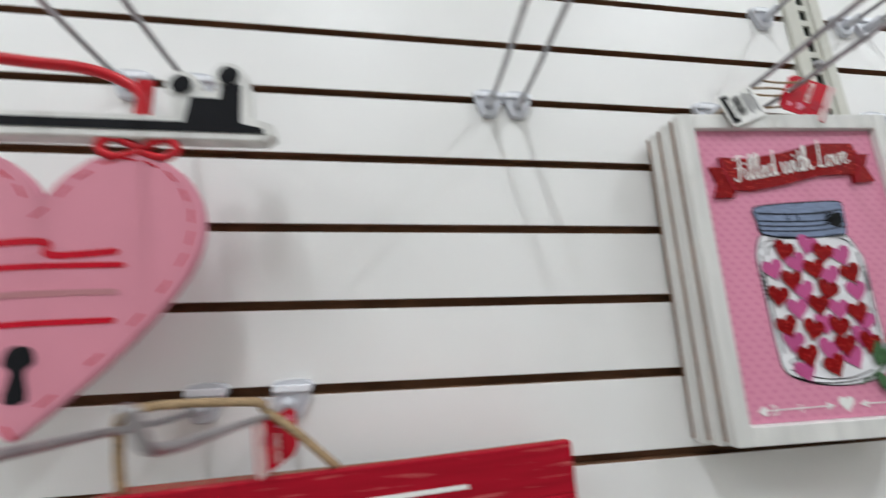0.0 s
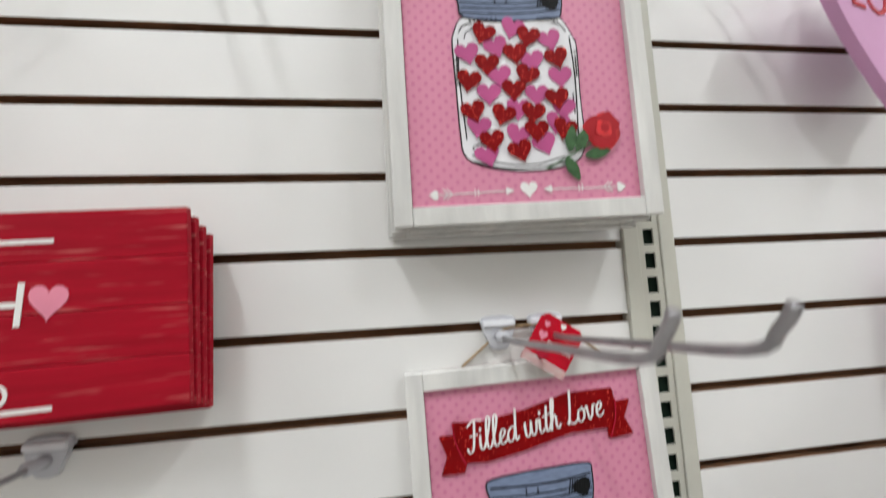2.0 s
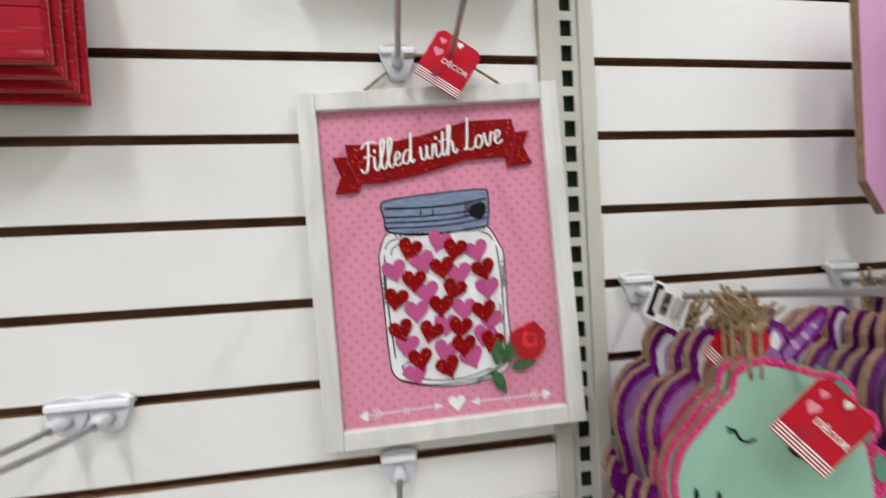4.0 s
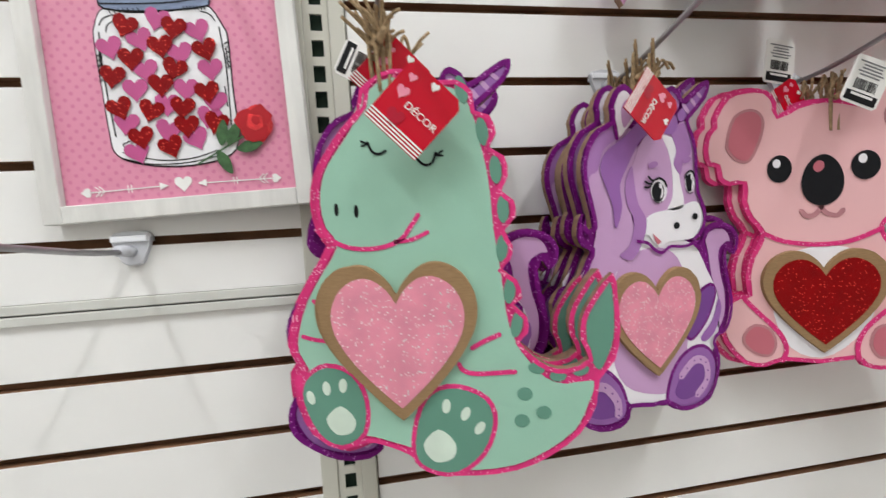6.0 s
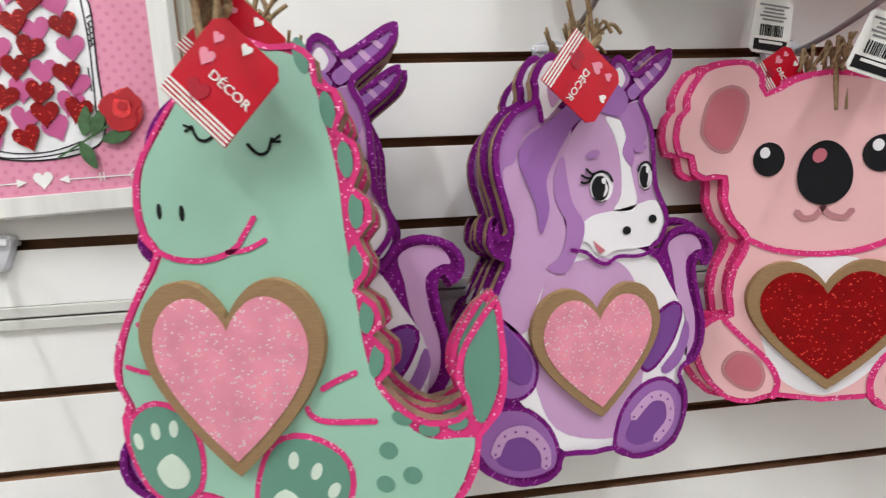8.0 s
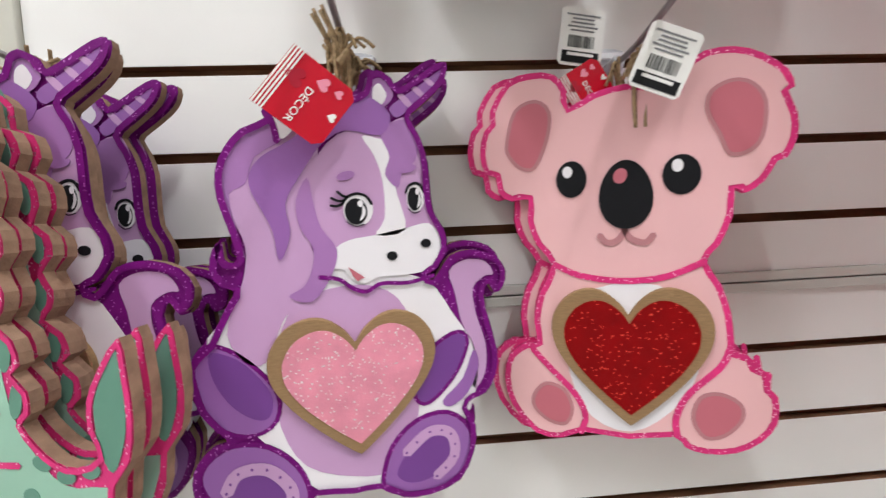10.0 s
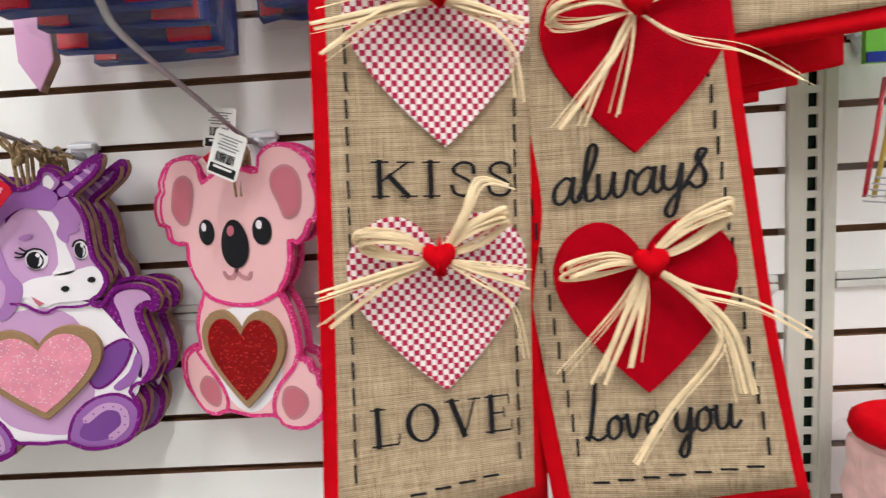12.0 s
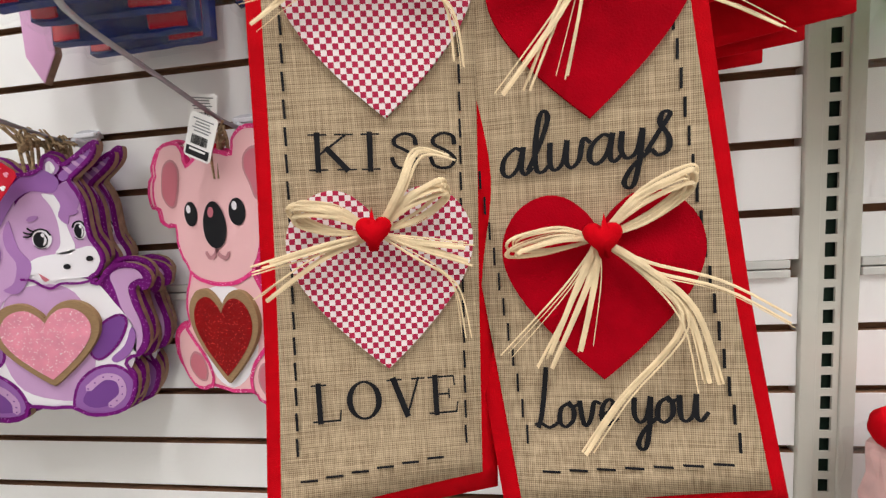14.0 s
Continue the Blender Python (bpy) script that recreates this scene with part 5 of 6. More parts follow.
def koala(m, label):
    ob = thing("koala_sign", m, label, "wall sign", "animal signs")
    out = smooth([(3.1, 15.6), (4.7, 16.7), (6.7, 16.7), (8.4, 16.0), (10.0, 14.6), (10.4, 13.3), (10.0, 13.1), (10.6, 11.4), (10.6, 9.7), (10.0, 8.3), (9.4, 8.1), (8.6, 6.7), (7.4, 5.9), (6.7, 6.3), (6.6, 4.3), (5.7, 2.0), (4.8, 0.8), (5.8, -1.0), (6.5, -3.4), (6.7, -5.8), (6.7, -6.3), (7.8, -6.7), (8.1, -7.5), (8.9, -7.9), (9.1, -9.2), (9.6, -9.8), (9.6, -11.8), (8.6, -13.4), (6.9, -14.5), (4.8, -14.8), (3.3, -14.4), (2.5, -13.6)] + [(-0.9, -14.1), (-4.5, -13.8), (-6.2, -14.5), (-8.5, -14.2), (-10.5, -11.7), (-11.0, -9.2), (-10.5, -7.2), (-9.0, -6.1), (-8.1, -6.1), (-8.3, -4.1), (-7.8, -1.7), (-6.7, 0.7), (-7.9, 2.4), (-8.6, 4.5), (-8.5, 6.4), (-9.9, 6.3), (-11.0, 7.1), (-11.2, 8.5), (-12.1, 8.8), (-12.5, 10.5), (-12.1, 12.4), (-11.5, 13.0), (-11.5, 14.1), (-10.1, 16.3), (-8.1, 16.8), (-6.2, 16.5), (-5.2, 15.1), (-5.1, 13.7), (-3.2, 14.6), (-0.8, 15.0), (1.4, 14.6), (2.9, 14.2)], 2)
    part("board", slab(out, 0.0, 0.006, edge_index=1), [HOTPINK_GLITTER, HOTPINK_GLITTER], ob, "board with a hot pink glitter rim")
    print_on("fur", inset(out, 0.5), KOALA_PINK, ob, 1, "flat pale pink paint")
    print_on("belly", smooth([(-3.3, -1.3), (1.5, -1.1), (3.8, -4.0), (4.2, -8.1), (2.3, -11.4), (-0.7, -13.4), (-3.8, -12.3), (-5.5, -8.5), (-5.4, -4.1)], 3), PAINT_WHITE, ob, 2)
    for pts in ([(-10.3, 11.2), (-9.5, 13.9), (-7.7, 14.6), (-6.5, 13.5), (-6.7, 11.3), (-7.8, 8.9), (-9.1, 8.9), (-10.1, 10.0)], [(4.7, 12.2), (5.0, 13.7), (6.4, 14.4), (7.8, 14.0), (8.7, 12.5), (8.5, 9.9), (7.5, 8.8), (6.2, 8.8), (5.5, 10.4)], [(-8.6, -10.6), (-7.5, -9.5), (-5.9, -10.0), (-5.2, -11.7), (-5.8, -13.2), (-7.3, -13.1), (-8.6, -11.9)], [(3.7, -12.0), (4.2, -10.1), (5.7, -9.6), (7.2, -10.4), (7.3, -11.8), (6.1, -13.2), (4.6, -13.5)]):
        o = smooth(pts, 3)
        print_on("rose_rim", o, ROSE_RIM, ob, 3)
        print_on("rose_field", inset(o, 0.3), ROSE_PINK, ob, 4)
    for pts in ([(-6.4, 0.7), (-4.5, -0.2), (-1.3, -0.7), (1.9, -0.4), (4.7, 0.8)], [(-8.5, -6.6), (-7.2, -8.1), (-5.1, -10.4), (-4.3, -12.3), (-4.7, -13.8)], [(6.4, -6.0), (5.7, -7.6), (3.5, -9.9), (2.6, -11.9), (2.7, -13.5)]):
        print_on("glitter_line", stroke(pts, 0.5), HOTPINK_GLITTER, ob, 4)
    print_on("toe_line", stroke([(8.1, -6.6), (8.3, -7.9), (8.1, -6.6), (8.9, -7.9), (8.8, -9.2)][:2], 0.4, 2), HOTPINK_GLITTER, ob, 4)
    print_on("toe_line", stroke([(8.1, -6.6), (8.3, -7.9), (8.1, -6.6), (8.9, -7.9), (8.8, -9.2)][3:], 0.4, 2), HOTPINK_GLITTER, ob, 4)
    print_on("mouth", stroke([(-2.9, 3.1), (-2.4, 2.5), (-1.6, 2.6), (-1.0, 3.4), (-1.0, 3.8), (-1.0, 3.4), (-0.5, 2.7), (0.5, 2.4), (1.1, 3.0)][:5], 0.5), ROSE_RIM, ob, 4)
    print_on("mouth", stroke([(-2.9, 3.1), (-2.4, 2.5), (-1.6, 2.6), (-1.0, 3.4), (-1.0, 3.8), (-1.0, 3.4), (-0.5, 2.7), (0.5, 2.4), (1.1, 3.0)][4:], 0.5), ROSE_RIM, ob, 4)
    p = [(-5.0, 7.8), (-5.3, 8.4), (3.1, 7.6), (2.8, 8.3), (-0.9, 6.3), (-1.3, 7.8)]
    print_on("eye", oval(*p[0], 1.2, 1.5), CHALK_BLACK, ob, 4)
    print_on("glint", oval(*p[1], 0.38, 0.48), PAINT_WHITE, ob, 5)
    print_on("eye", oval(*p[2], 1.35, 1.55), CHALK_BLACK, ob, 4)
    print_on("glint", oval(*p[3], 0.4, 0.5), PAINT_WHITE, ob, 5)
    print_on("nose", smooth([(p[4][0] + 2.0 * math.cos(a) * (1 - 0.1 * math.sin(a)), p[4][1] + 2.75 * math.sin(a)) for a in [2 * math.pi * k / 12 for k in range(12)]], 3), CHALK_BLACK, ob, 5)
    print_on("nose_glint", oval(*p[5], 0.5, 0.62, -20), ROSE_PINK, ob, 6)
    hp = [(-0.7, -12.7), (-6.9, -4.6), (5.2, -4.0), (-1.0, -1.5), (-0.9, -2.9), (-0.9, -11.4), (-6.2, -5.3), (4.0, -4.7)]
    w = hp[2][0] - hp[1][0]
    top = hp[3][1] + 0.2
    glued_heart(ob, (hp[2][0] + hp[1][0]) / 2, (top + hp[0][1]) / 2, w, top - hp[0][1], RED_GLITTER)
    return ob


def stack(make, x, y, z, yaw, n, step, what, group_seed, top, tilt=0.0):
    rnd = random.Random(group_seed)
    first = make(pose(x, y, z, 0, tilt, yaw), what + ", foremost")
    knot(first, top[0], 0.0, top[1], group_seed)
    for i in range(1, n):
        c = copy_thing(first, pose(x + rnd.uniform(-0.006, 0.006), y + step * i, z + rnd.uniform(-0.005, 0.005), 0, tilt + rnd.uniform(-2, 2), yaw * (1 - 0.75 * i / n) + rnd.uniform(-1, 1)))
        tagged(c, what + ", stacked behind")
    return first


d1 = stack(dino, 0.735, -0.133, 1.14, -13, 4, 0.0092, "mint green dinosaur board with pink glitter heart", 3, (-0.042, 0.175), 0)
u0 = stack(unicorn, 0.706, -0.092, 1.139, 2, 2, 0.0100, "purple unicorn board behind the dinosaur boards", 4, (0.0, 0.172), 2)
u2 = stack(unicorn, 0.706, -0.048, 1.130, 1, 2, 0.0105, "purple unicorn board behind the dinosaur boards", 5, (0.0, 0.172), 2)
u1 = stack(unicorn, 0.93, -0.077, 1.13, 12, 5, 0.0125, "purple unicorn board with pink glitter heart", 8, (0.012, 0.178), 0)
k1 = stack(koala, 1.165, -0.060, 1.13, -17, 3, 0.0115, "pale pink koala board with red glitter heart", 6, (0.003, 0.165), 0)
bare_hook(0.693, Z0 - 3 * P, 0.22, 0, "steel peg holding the dinosaur boards", 0.03)
bare_hook(0.94, Z0 - 3 * P, 0.24, 0, "steel peg holding the unicorn boards", 0.05)
bare_hook(1.172, Z0 - 3 * P, 0.205, 0, "steel peg holding the koala boards", 0.045)
tag_card(0.711, -0.150, 1.243, 46, -10, "red card tag hanging over the dinosaur's face")
tag_card(0.700, -0.106, 1.282, 44, 5, "red card tag on a board behind the dinosaur")
tag_card(0.922, -0.100, 1.260, 128, 12, "red card tag hanging beside the unicorn's horn", "DÉCOR")
barcode_card(0.676, -0.066, 1.308, 116, 5, "white barcode tag behind the dinosaur board", 0.85)
barcode_card(1.172, -0.084, 1.286, 24, -10, "white barcode tag over the koala's forehead")
barcode_card(1.135, -0.032, 1.329, 8, 0, "white barcode tag behind the koala boards")
tag_card(1.135, -0.040, 1.285, 60, 0, "red card tag behind the koala's ear", size=0.8)


# ---- burlap banners ----
def bow(parent, x, y, z, seed, size, kind):
    """A straw raffia bow of many flat strands, with a small red felt heart on its knot."""
    rnd = random.Random(seed)

    def strand(points, w):
        pts = arc3(points, 5)
        bm = bmesh.new()
        prev = None
        for i, p in enumerate(pts):
            d = (pts[min(i + 1, len(pts) - 1)] - pts[max(i - 1, 0)]).normalized()
            side = d.cross(Vector((0, -1, 0.25))).normalized() * w * (1 - 0.5 * i / len(pts)) / 2
            lift = Vector((0, 0.0004, 0))
            cur = [bm.verts.new(p + side), bm.verts.new(p - Vector((0, w * 0.09, 0))), bm.verts.new(p - side), bm.verts.new(p + lift)]
            if prev:
                for k in range(4):
                    bm.faces.new((prev[k], prev[(k + 1) % 4], cur[(k + 1) % 4], cur[k]))
            prev = cur
        part("raffia_strand", bm, RAFFIA, parent)
    s = size * 0.01
    loops, tails = kind
    if seed % 10 == 2:
        tails = [w for w in tails if w[-1][1] > -9]
    for lx, lz in loops:
        for k in range(10):
            ex, ez = (lx + rnd.uniform(-0.5, 0.3)) * s, (lz + rnd.uniform(-0.5, 0.5)) * s
            fat = rnd.uniform(0.5, 1.3) * s
            strand([(x, y - 0.004, z), (x + ex * 0.45, y - 0.010, z + ez * 0.5 + fat), (x + ex * 0.95, y - 0.012 - 0.0007 * k, z + ez + fat * 0.6), (x + ex, y - 0.010, z + ez - fat * 0.3), (x + ex * 0.6, y - 0.007, z + ez * 0.55 - fat * 0.6), (x, y - 0.004, z)], rnd.choice((0.0011, 0.0018, 0.0028, 0.0044)))
    for way in tails:
        for k in range(3):
            pts = [(x, y - 0.005, z)]
            jx, jz = rnd.uniform(-0.5, 0.5) * k, rnd.uniform(-0.4, 0.4) * k
            for n, (dx, dz) in enumerate(way):
                pts.append((x + (dx + jx * (n + 1) / len(way)) * s, y - 0.009 - rnd.uniform(0, 0.004), z + (dz + jz) * s))
            strand(pts, rnd.choice((0.0010, 0.0018, 0.0030, 0.0055)))
    h = part("felt_heart", slab(heart(x * 100, z * 100, 2.5 * size, 2.4 * size, 0, 24), y - 0.020, y - 0.012, bevel=0.0025), FELT_RED, parent, "small stuffed red felt heart")
    for f in h.data.polygons:
        f.use_smooth = True


def bend(ob, flare, z_from, z_to, twist=0.0):
    """Let the cloth swing forward towards its lower end."""
    for v in ob.data.vertices:
        t = min(1.0, max(0.0, (z_from - v.co.z) / (z_from - z_to)))
        v.co.y -= flare * t ** 2.2 + twist * v.co.x * t


def cloth(width_top, width_bottom, shift, z0, z1, front, back, wave=0.0, n=36, m=8, foot=0.0):
    bm = bmesh.new()
    grid = []
    for j in range(n + 1):
        t = j / n
        z = z0 + (z1 - z0) * t
        row = []
        for i in range(m + 1):
            u = i / m - 0.5
            w = width_bottom + (width_top - width_bottom) * t
            x = u * w + shift * t + foot * (1 - t) ** 1.5
            row.append(Vector((x, wave * math.sin(9 * t + 3.0 * u) * (1 - t) + 0.4 * wave * math.sin(23 * t + 5 * u), z + u * 0.02 * (1 - t))))
        grid.append(row)
    fr = [[bm.verts.new(p + Vector((0, front, 0))) for p in r] for r in grid]
    bk = [[bm.verts.new(p + Vector((0, back, 0))) for p in r] for r in grid]
    for j in range(n):
        for i in range(m):
            bm.faces.new((fr[j][i], fr[j][i + 1], fr[j + 1][i + 1], fr[j + 1][i]))
            bm.faces.new((bk[j][i], bk[j + 1][i], bk[j + 1][i + 1], bk[j][i + 1]))
    for j in range(n):
        for i in (0, m):
            bm.faces.new((fr[j][i], fr[j + 1][i], bk[j + 1][i], bk[j][i]))
    for i in range(m):
        for j in (0, n):
            bm.faces.new((fr[j][i], fr[j][i + 1], bk[j][i + 1], bk[j][i]))
    for f in bm.faces:
        f.smooth = True
    return bm


def banner(m, label, heart_mat, seed, low, high, tip, flare, twist, w_top, w_bot, shift, z_bot, centre, up_heart, lettering, foot=0.0):
    ob = thing("burlap_banner", m, label, "banner", "burlap banners")
    ztop = 0.46
    pieces = [part("felt_backing", cloth(w_top, w_bot, shift, z_bot, ztop, 0.001, 0.003, 0.0012, foot=foot), FELT_RED, ob, "red felt edge"),
              part("burlap_front", cloth(w_top - 0.024, w_bot - 0.024, shift, z_bot + 0.014, ztop - 0.01, -0.0012, 0.0005, 0.0012, foot=foot), BURLAP, ob, "coarse brown burlap")]
    for sgn in (-1, 1):
        z = z_bot + 0.05
        while z < ztop - 0.03:
            t = (z - z_bot) / (ztop - z_bot)
            x = sgn * ((w_bot + (w_top - w_bot) * t) / 2 - 0.025) + shift * t + foot * (1 - t) ** 1.5
            pieces.append(part("stitch", box(x - 0.0008, x + 0.0008, -0.0030, -0.0020, z, z + 0.0135), CHALK_BLACK, ob))
            z += 0.0195
    x = -w_bot / 2 + 0.028
    while x < w_bot / 2 - 0.035:
        pieces.append(part("stitch", box(x + foot, x + foot + 0.013, -0.0032, -0.0022, z_bot + 0.036 + x * 0.1, z_bot + 0.0372 + x * 0.1), CHALK_BLACK, ob))
        x += 0.0195
    for cx, cz in (centre, up_heart):
        pieces.append(part("heart_patch", slab(wide_heart(cx, cz, HW, HH), -0.0052, -0.0026, bevel=0.0006), heart_mat, ob, "fabric heart patch"))
    for text, x, z, wid, hei, shear, turn, bold in lettering:
        pieces.append((script if shear else serif)(text, CHALK_BLACK, ob, x, z, wid, hei, -0.0034, turn))
    for (cx, cz), k in ((centre, 0), (up_heart, 1)):
        bow(ob, (cx - 0.2) / 100, -0.0052, (cz + HH * 0.26) / 100, seed + k, 1.0, BOWS[seed])
    for p in ob.children:
        bend(p, flare, 0.10, z_bot, twist)
    return ob


HW, HH = 14.0, 13.6
BOWS = {
    21: (((-5.4, 1.6), (5.4, 2.7)),
         (((-3.5, -0.9), (-8.8, -2.2)), ((-4, -1.2), (-8.4, -4.0)), ((-3, -0.6), (-7.6, -1.7)), ((3, -0.8), (6.4, -1.4)), ((3, -1.0), (6.6, -2.4)), ((2.5, -1.4), (5.2, -3.6), (5.8, -7.6)), ((2.0, 3.0), (3.4, 5.6), (5.6, 5.2)))),
    31: (((-5.9, -0.4), (5.6, 3.4)),
         (((-1.5, -3.2), (-4.6, -9.0)), ((-2.2, -3.4), (-6.4, -8.2)), ((-1.6, -3.0), (-4.0, -8.4)), ((-0.5, -3.0), (-1.6, -7.8)), ((3.0, -2.2), (7.5, -3.6), (11.5, -6.0)), ((3.0, -2.5), (5.0, -6.0), (1.0, -11.0), (-1.8, -15.0)), ((3.2, -2.4), (5.4, -5.5), (6.3, -10.0)), ((3.0, -2.0), (6.0, -5.0), (7.4, -10.0)))),
}
banner(pose(1.378, -0.179, 1.15, 0, 0, 9), "burlap banner lettered KISS and LOVE with checked hearts", GINGHAM, 21, 0, 0, 0, 0.012, 0.0, 0.176, 0.180, 0.026, -0.190, (1.1, -0.9), (2.1, 17.8),
       (("KISS", -0.039, 0.075, 0.113, 0.0265, 0, -2, 0.0), ("LOVE", -0.050, -0.115, 0.113, 0.029, 0, 0, 0.0)))
banner(pose(1.56, -0.168, 1.15, 0, 0, -3), "burlap banner lettered always Love you with red felt hearts", HEART_FELT, 31, 0, 0, 0, 0.018, 0.0, 0.202, 0.194, -0.070, -0.190, (-1.0, -2.2), (-1.4, 16.7),
       (("always", -0.079, 0.062, 0.118, 0.043, 0.3, 4, 0.012), ("Love you", -0.062, -0.128, 0.118, 0.040, 0.3, 5, 0.012)), 0.012)
bare_hook(1.40, Z0 + 1 * P, 0.2, 0, "steel peg holding the burlap banners")
bare_hook(1.53, Z0 + 1 * P, 0.2, 0, "steel peg holding the burlap banners")
ub = thing("burlap_banner", pose(1.70, -0.150, 1.43, 0, 2, 0), "lower end of another burlap banner edged with red felt", "banner", "burlap banners")
part("felt_backing", cloth(0.15, 0.155, 0.0, -0.095, 0.2, 0.001, 0.003), FELT_RED, ub, "red felt edge")
part("burlap_front", cloth(0.125, 0.130, 0.0, -0.080, 0.19, -0.0012, 0.0005), BURLAP, ub, "coarse brown burlap")
for i in range(6):
    part("stitch", box(-0.05 + 0.02 * i, -0.038 + 0.02 * i, -0.0022, -0.0012, -0.0575, -0.0563), CHALK_BLACK, ub)
for i in range(3):
    hb = thing("felt_banner", pose(1.685 - 0.01 * i, -0.115 + 0.025 * i, 1.42 - 0.004 * i, 0, -1 + i, 4 * i), "red felt backed banner hanging behind another", "banner", "burlap banners")
    part("felt_backing", cloth(0.15, 0.155, 0.0, -0.105, 0.2, 0.001, 0.004), FELT_RED, hb)
bare_hook(1.69, Z0 + 1 * P, 0.2, 0, "steel peg holding the banners beside the upright")


# ---- packs in film ----
def crinkle(bm, amount, seed):
    for v in bm.verts:
        v.co += noise.noise_vector(v.co * 45 + Vector((seed, 0, 0))) * amount
    return bm


def film_pack(x, y, z, w, h, d, turn, yaw, label, seed, red_first=False):
    ob = thing("film_pack", pose(x, y, z, 0, turn, yaw), label, "packaged goods", "film packs")
    bm = box(-w / 2, w / 2, -d / 2, d / 2, -h / 2, h / 2)
    bmesh.ops.subdivide_edges(bm, edges=list(bm.edges), cuts=6, use_grid_fill=True)
    part("printed_card", crinkle(bm, 0.003, seed), BLUE_PACK, ob, "dark blue printed film")
    for k, (a, b) in enumerate(((-0.48, -0.32), (0.18, 0.44))):
        bm = box(w * a, w * b, -d / 2 - 0.002, d / 2 + 0.002, -h / 2 * 0.97, h / 2 * 0.97)
        bmesh.ops.subdivide_edges(bm, edges=list(bm.edges), cuts=4, use_grid_fill=True)
        part("red_panel", crinkle(bm, 0.002, seed + k), RED_TAG, ob, "red printed panel")
    bm = box(-w / 2 - 0.006, w / 2 + 0.006, -d / 2 - 0.004, d / 2 + 0.004, -h / 2 - 0.007, h / 2 + 0.004)
    bmesh.ops.subdivide_edges(bm, edges=list(bm.edges), cuts=8, use_grid_fill=True)
    part("film", crinkle(bm, 0.005, seed + 9), FILM, ob, "crinkled clear film")
    return ob


rnd = random.Random(12)
for i in range(6):
    film_pack(1.085 + rnd.uniform(-0.008, 0.008), -0.035 - 0.027 * i, 1.502 + rnd.uniform(-0.008, 0.008) + 0.004 * i, 0.17, 0.19, 0.009, rnd.uniform(-3, 3), rnd.uniform(-5, 5), "blue and red goods in crinkled clear film on a peg", i)
bare_hook(1.10, Z0 + P, 0.24, 0, "steel peg holding the film packs")
for i in range(2):
    film_pack(1.285 + rnd.uniform(-0.008, 0.008), -0.035 - 0.027 * i, 1.536 + rnd.uniform(-0.008, 0.008), 0.17, 0.19, 0.009, rnd.uniform(-4, 4), rnd.uniform(-5, 5), "blue and red goods in crinkled clear film on a peg", i + 20)
bare_hook(1.285, Z0 + P, 0.2, 0, "steel peg holding the film packs")
ar = thing("arrow_board", pose(0.938, -0.04, 1.459, 0, 0, 0), "lilac wooden board with a pointed lower end", "wall sign")
part("board", slab([(-2.1, 16), (-2.1, -4.6), (0, -8), (2.1, -4.6), (2.1, 16)], -0.004, 0.004, edge_index=1, bevel=0.0008), [LOVE_LILAC, RAW_BOARD], ar, "lilac painted face with a raw edge")

# ---- goods beyond the second upright ----
gp = thing("hanging_pack", pose(1.915, -0.075, 1.395), "green card pack with a blue lower band", "packaged goods")
part("card", box(-0.09, 0.09, -0.002, 0.002, -0.055, 0.12), GREEN_PACK, gp)
part("band", box(-0.09, 0.09, -0.0035, -0.0021, -0.055, -0.045), BLUE_PACK, gp, "blue lower band")
fp = thing("picks_pack", pose(1.908, -0.06, 1.265, 0, 6, 0), "clear film pack of red and yellow picks", "packaged goods")
for i in range(9):
    part("pick", tube([(-0.05 + 0.012 * i, 0.002 * (i % 3), 0.06), (-0.052 + 0.012 * i, 0.0, 0.0), (-0.055 + 0.012 * i, 0.002 * (i % 2), -0.065)], 0.0022, 6), RED_TAG if i % 3 == 0 else GOLD_PLASTIC, fp)
for i in range(5):
    part("wire_frame", tube([(-0.06, -0.004 - 0.002 * i, -0.07 + 0.006 * i), (0.06, -0.004 - 0.002 * i, -0.072 + 0.006 * i)], 0.0010, 5), WIRE, fp)
bm = box(-0.075, 0.075, -0.02, 0.015, -0.09, 0.085)
bmesh.ops.subdivide_edges(bm, edges=list(bm.edges), cuts=8, use_grid_fill=True)
part("film", crinkle(bm, 0.006, 3), FILM, fp, "crinkled clear film")
jb = thing("sweets_tub", pose(1.900, -0.075, 0.888), "clear film bag with a red lid and white label", "packaged goods")
bm = bmesh.new()
prof = [(0.0, 0.078), (0.056, 0.078), (0.064, 0.072), (0.066, 0.060), (0.062, 0.052), (0.0, 0.052)]
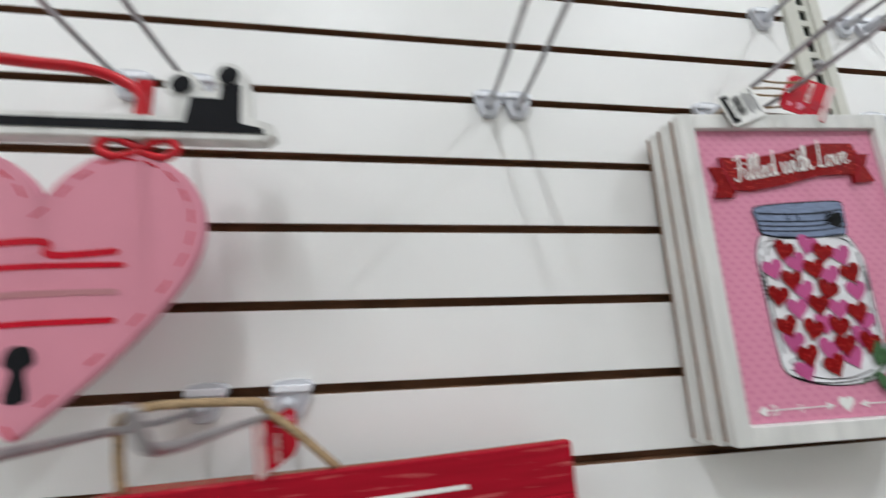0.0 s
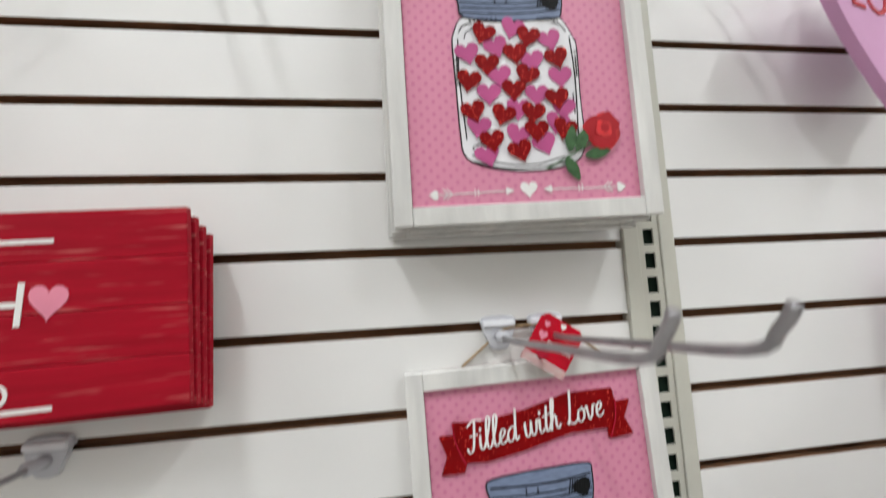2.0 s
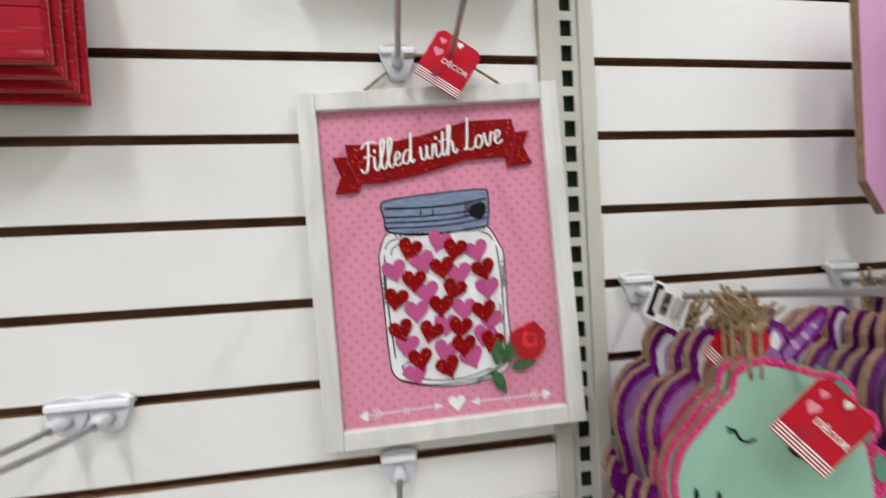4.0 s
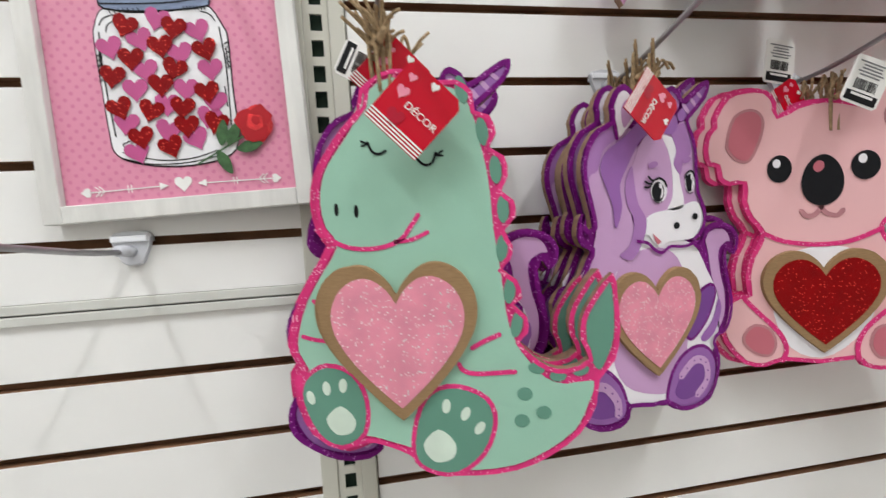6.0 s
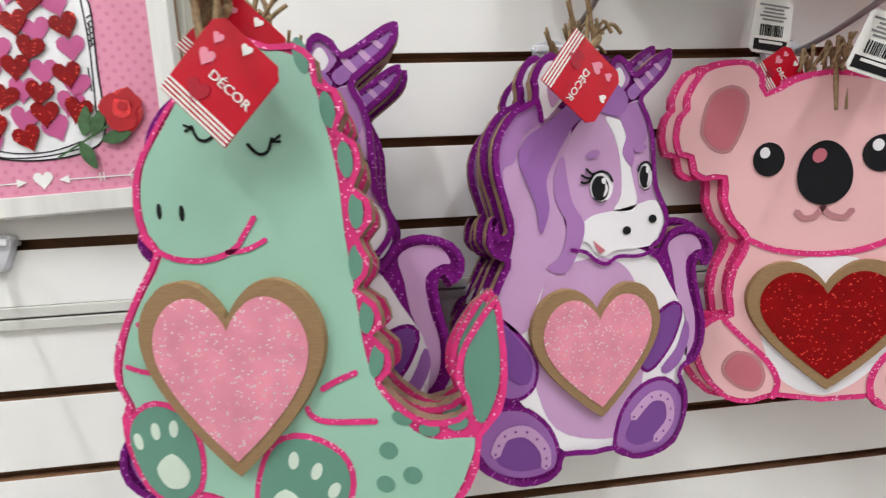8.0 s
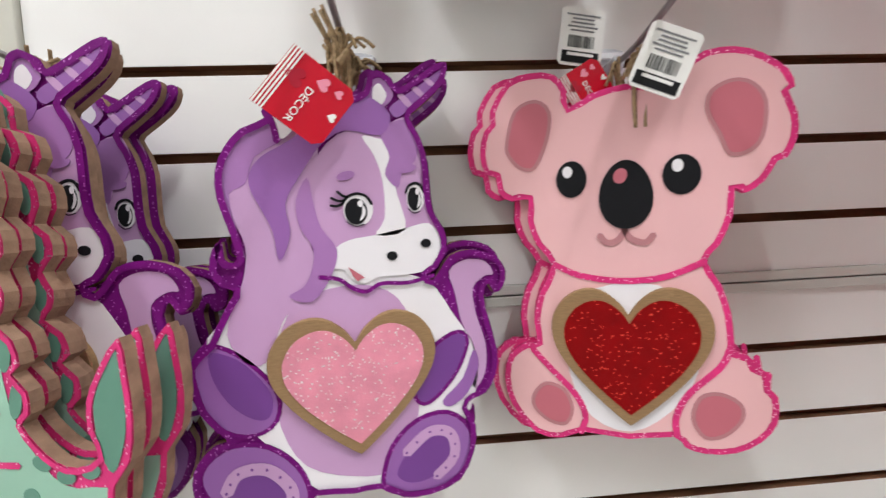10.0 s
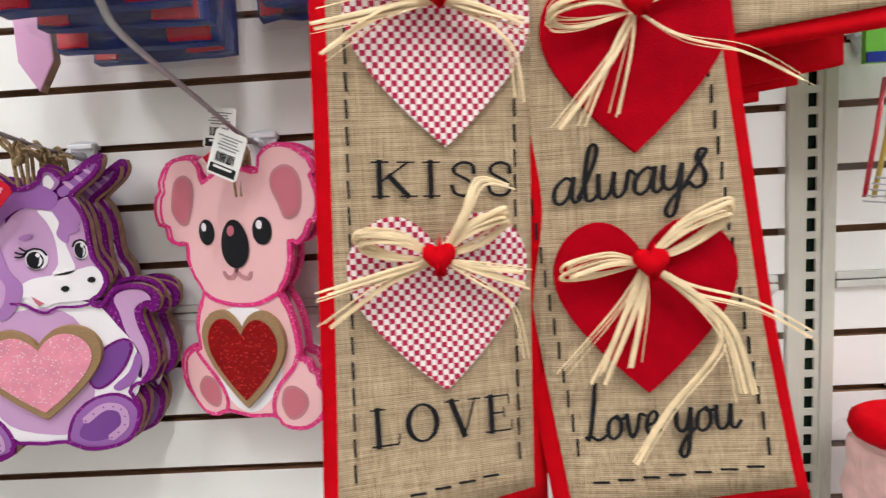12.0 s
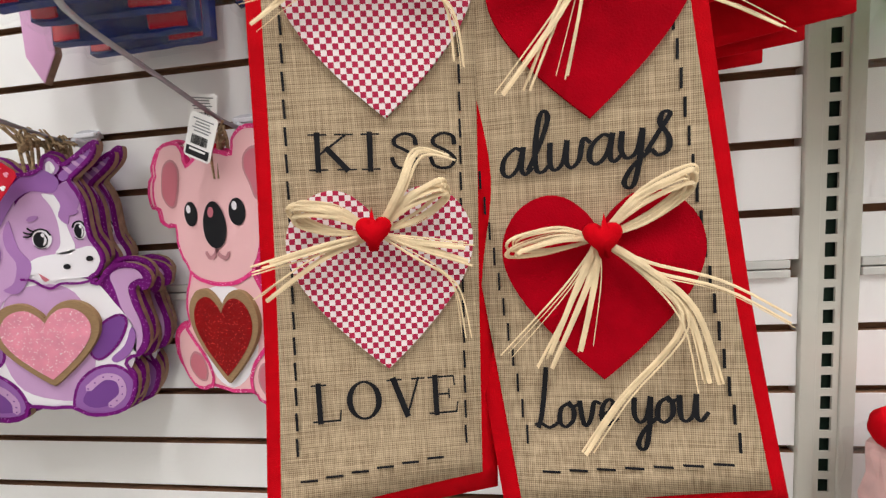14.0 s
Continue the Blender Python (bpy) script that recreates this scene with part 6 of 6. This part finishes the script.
rings = [[bm.verts.new((r * math.cos(a), r * math.sin(a) * 0.7, z)) for a in [2 * math.pi * k / 28 for k in range(28)]] for r, z in prof[1:-1]]
for r0, r1 in zip(rings, rings[1:]):
    for k in range(28):
        bm.faces.new((r0[k], r0[(k + 1) % 28], r1[(k + 1) % 28], r1[k])).smooth = True
bm.faces.new(rings[0])
bm.faces.new(rings[-1])
part("lid", bm, FELT_RED, jb, "round red lid")
bm = box(-0.055, 0.055, -0.035, 0.035, -0.11, 0.05, 0.012)
bmesh.ops.subdivide_edges(bm, edges=list(bm.edges), cuts=4, use_grid_fill=True)
part("filling", crinkle(bm, 0.008, 7), PINK_FILL, jb, "pale pink filling")
bm = box(-0.066, 0.066, -0.044, 0.044, -0.12, 0.055, 0.01)
bmesh.ops.subdivide_edges(bm, edges=list(bm.edges), cuts=6, use_grid_fill=True)
part("film", crinkle(bm, 0.008, 5), FILM, jb, "crinkled clear film")
barcode_card(1.920, -0.122, 0.913, 0, 0, "white barcode label on the clear bag", 0.9)
bare_hook(1.908, Z0 - 2 * P, 0.1, 0, "steel peg holding the pack of picks")
bare_hook(1.965, 0.9625, 0.12, 0, "steel peg holding the clear bag")
bare_hook(1.915, Z0 - P, 0.1, 0, "steel peg holding the green pack")

# ---- slats of the wall: one board between each pair of grooves ----
GAP = 0.0085
edges = [Z0 + P * k for k in range(-5, 13)]
low = [1.036 - 0.0735 * k for k in range(0, 14)]
rows = [(a + GAP / 2, b - GAP / 2) for a, b in zip(edges, edges[1:])] + [(RAIL_Z + 0.0102, edges[0] - GAP / 2), (low[0] + GAP / 2, RAIL_Z - 0.0102)] + [(b + GAP / 2, a - GAP / 2) for a, b in zip(low, low[1:])]
for a, b in spans:
    for z0, z1 in rows:
        bm = box(a + 0.0008, b - 0.0008, 0.0, 0.010, z0, z1, 0.0007)
        bm.normal_update()
        for f in bm.faces:
            if abs(f.normal.z) > 0.9:
                f.material_index = 1
        part("slat", bm, [WHITE_SLAT, MDF], wall_north)
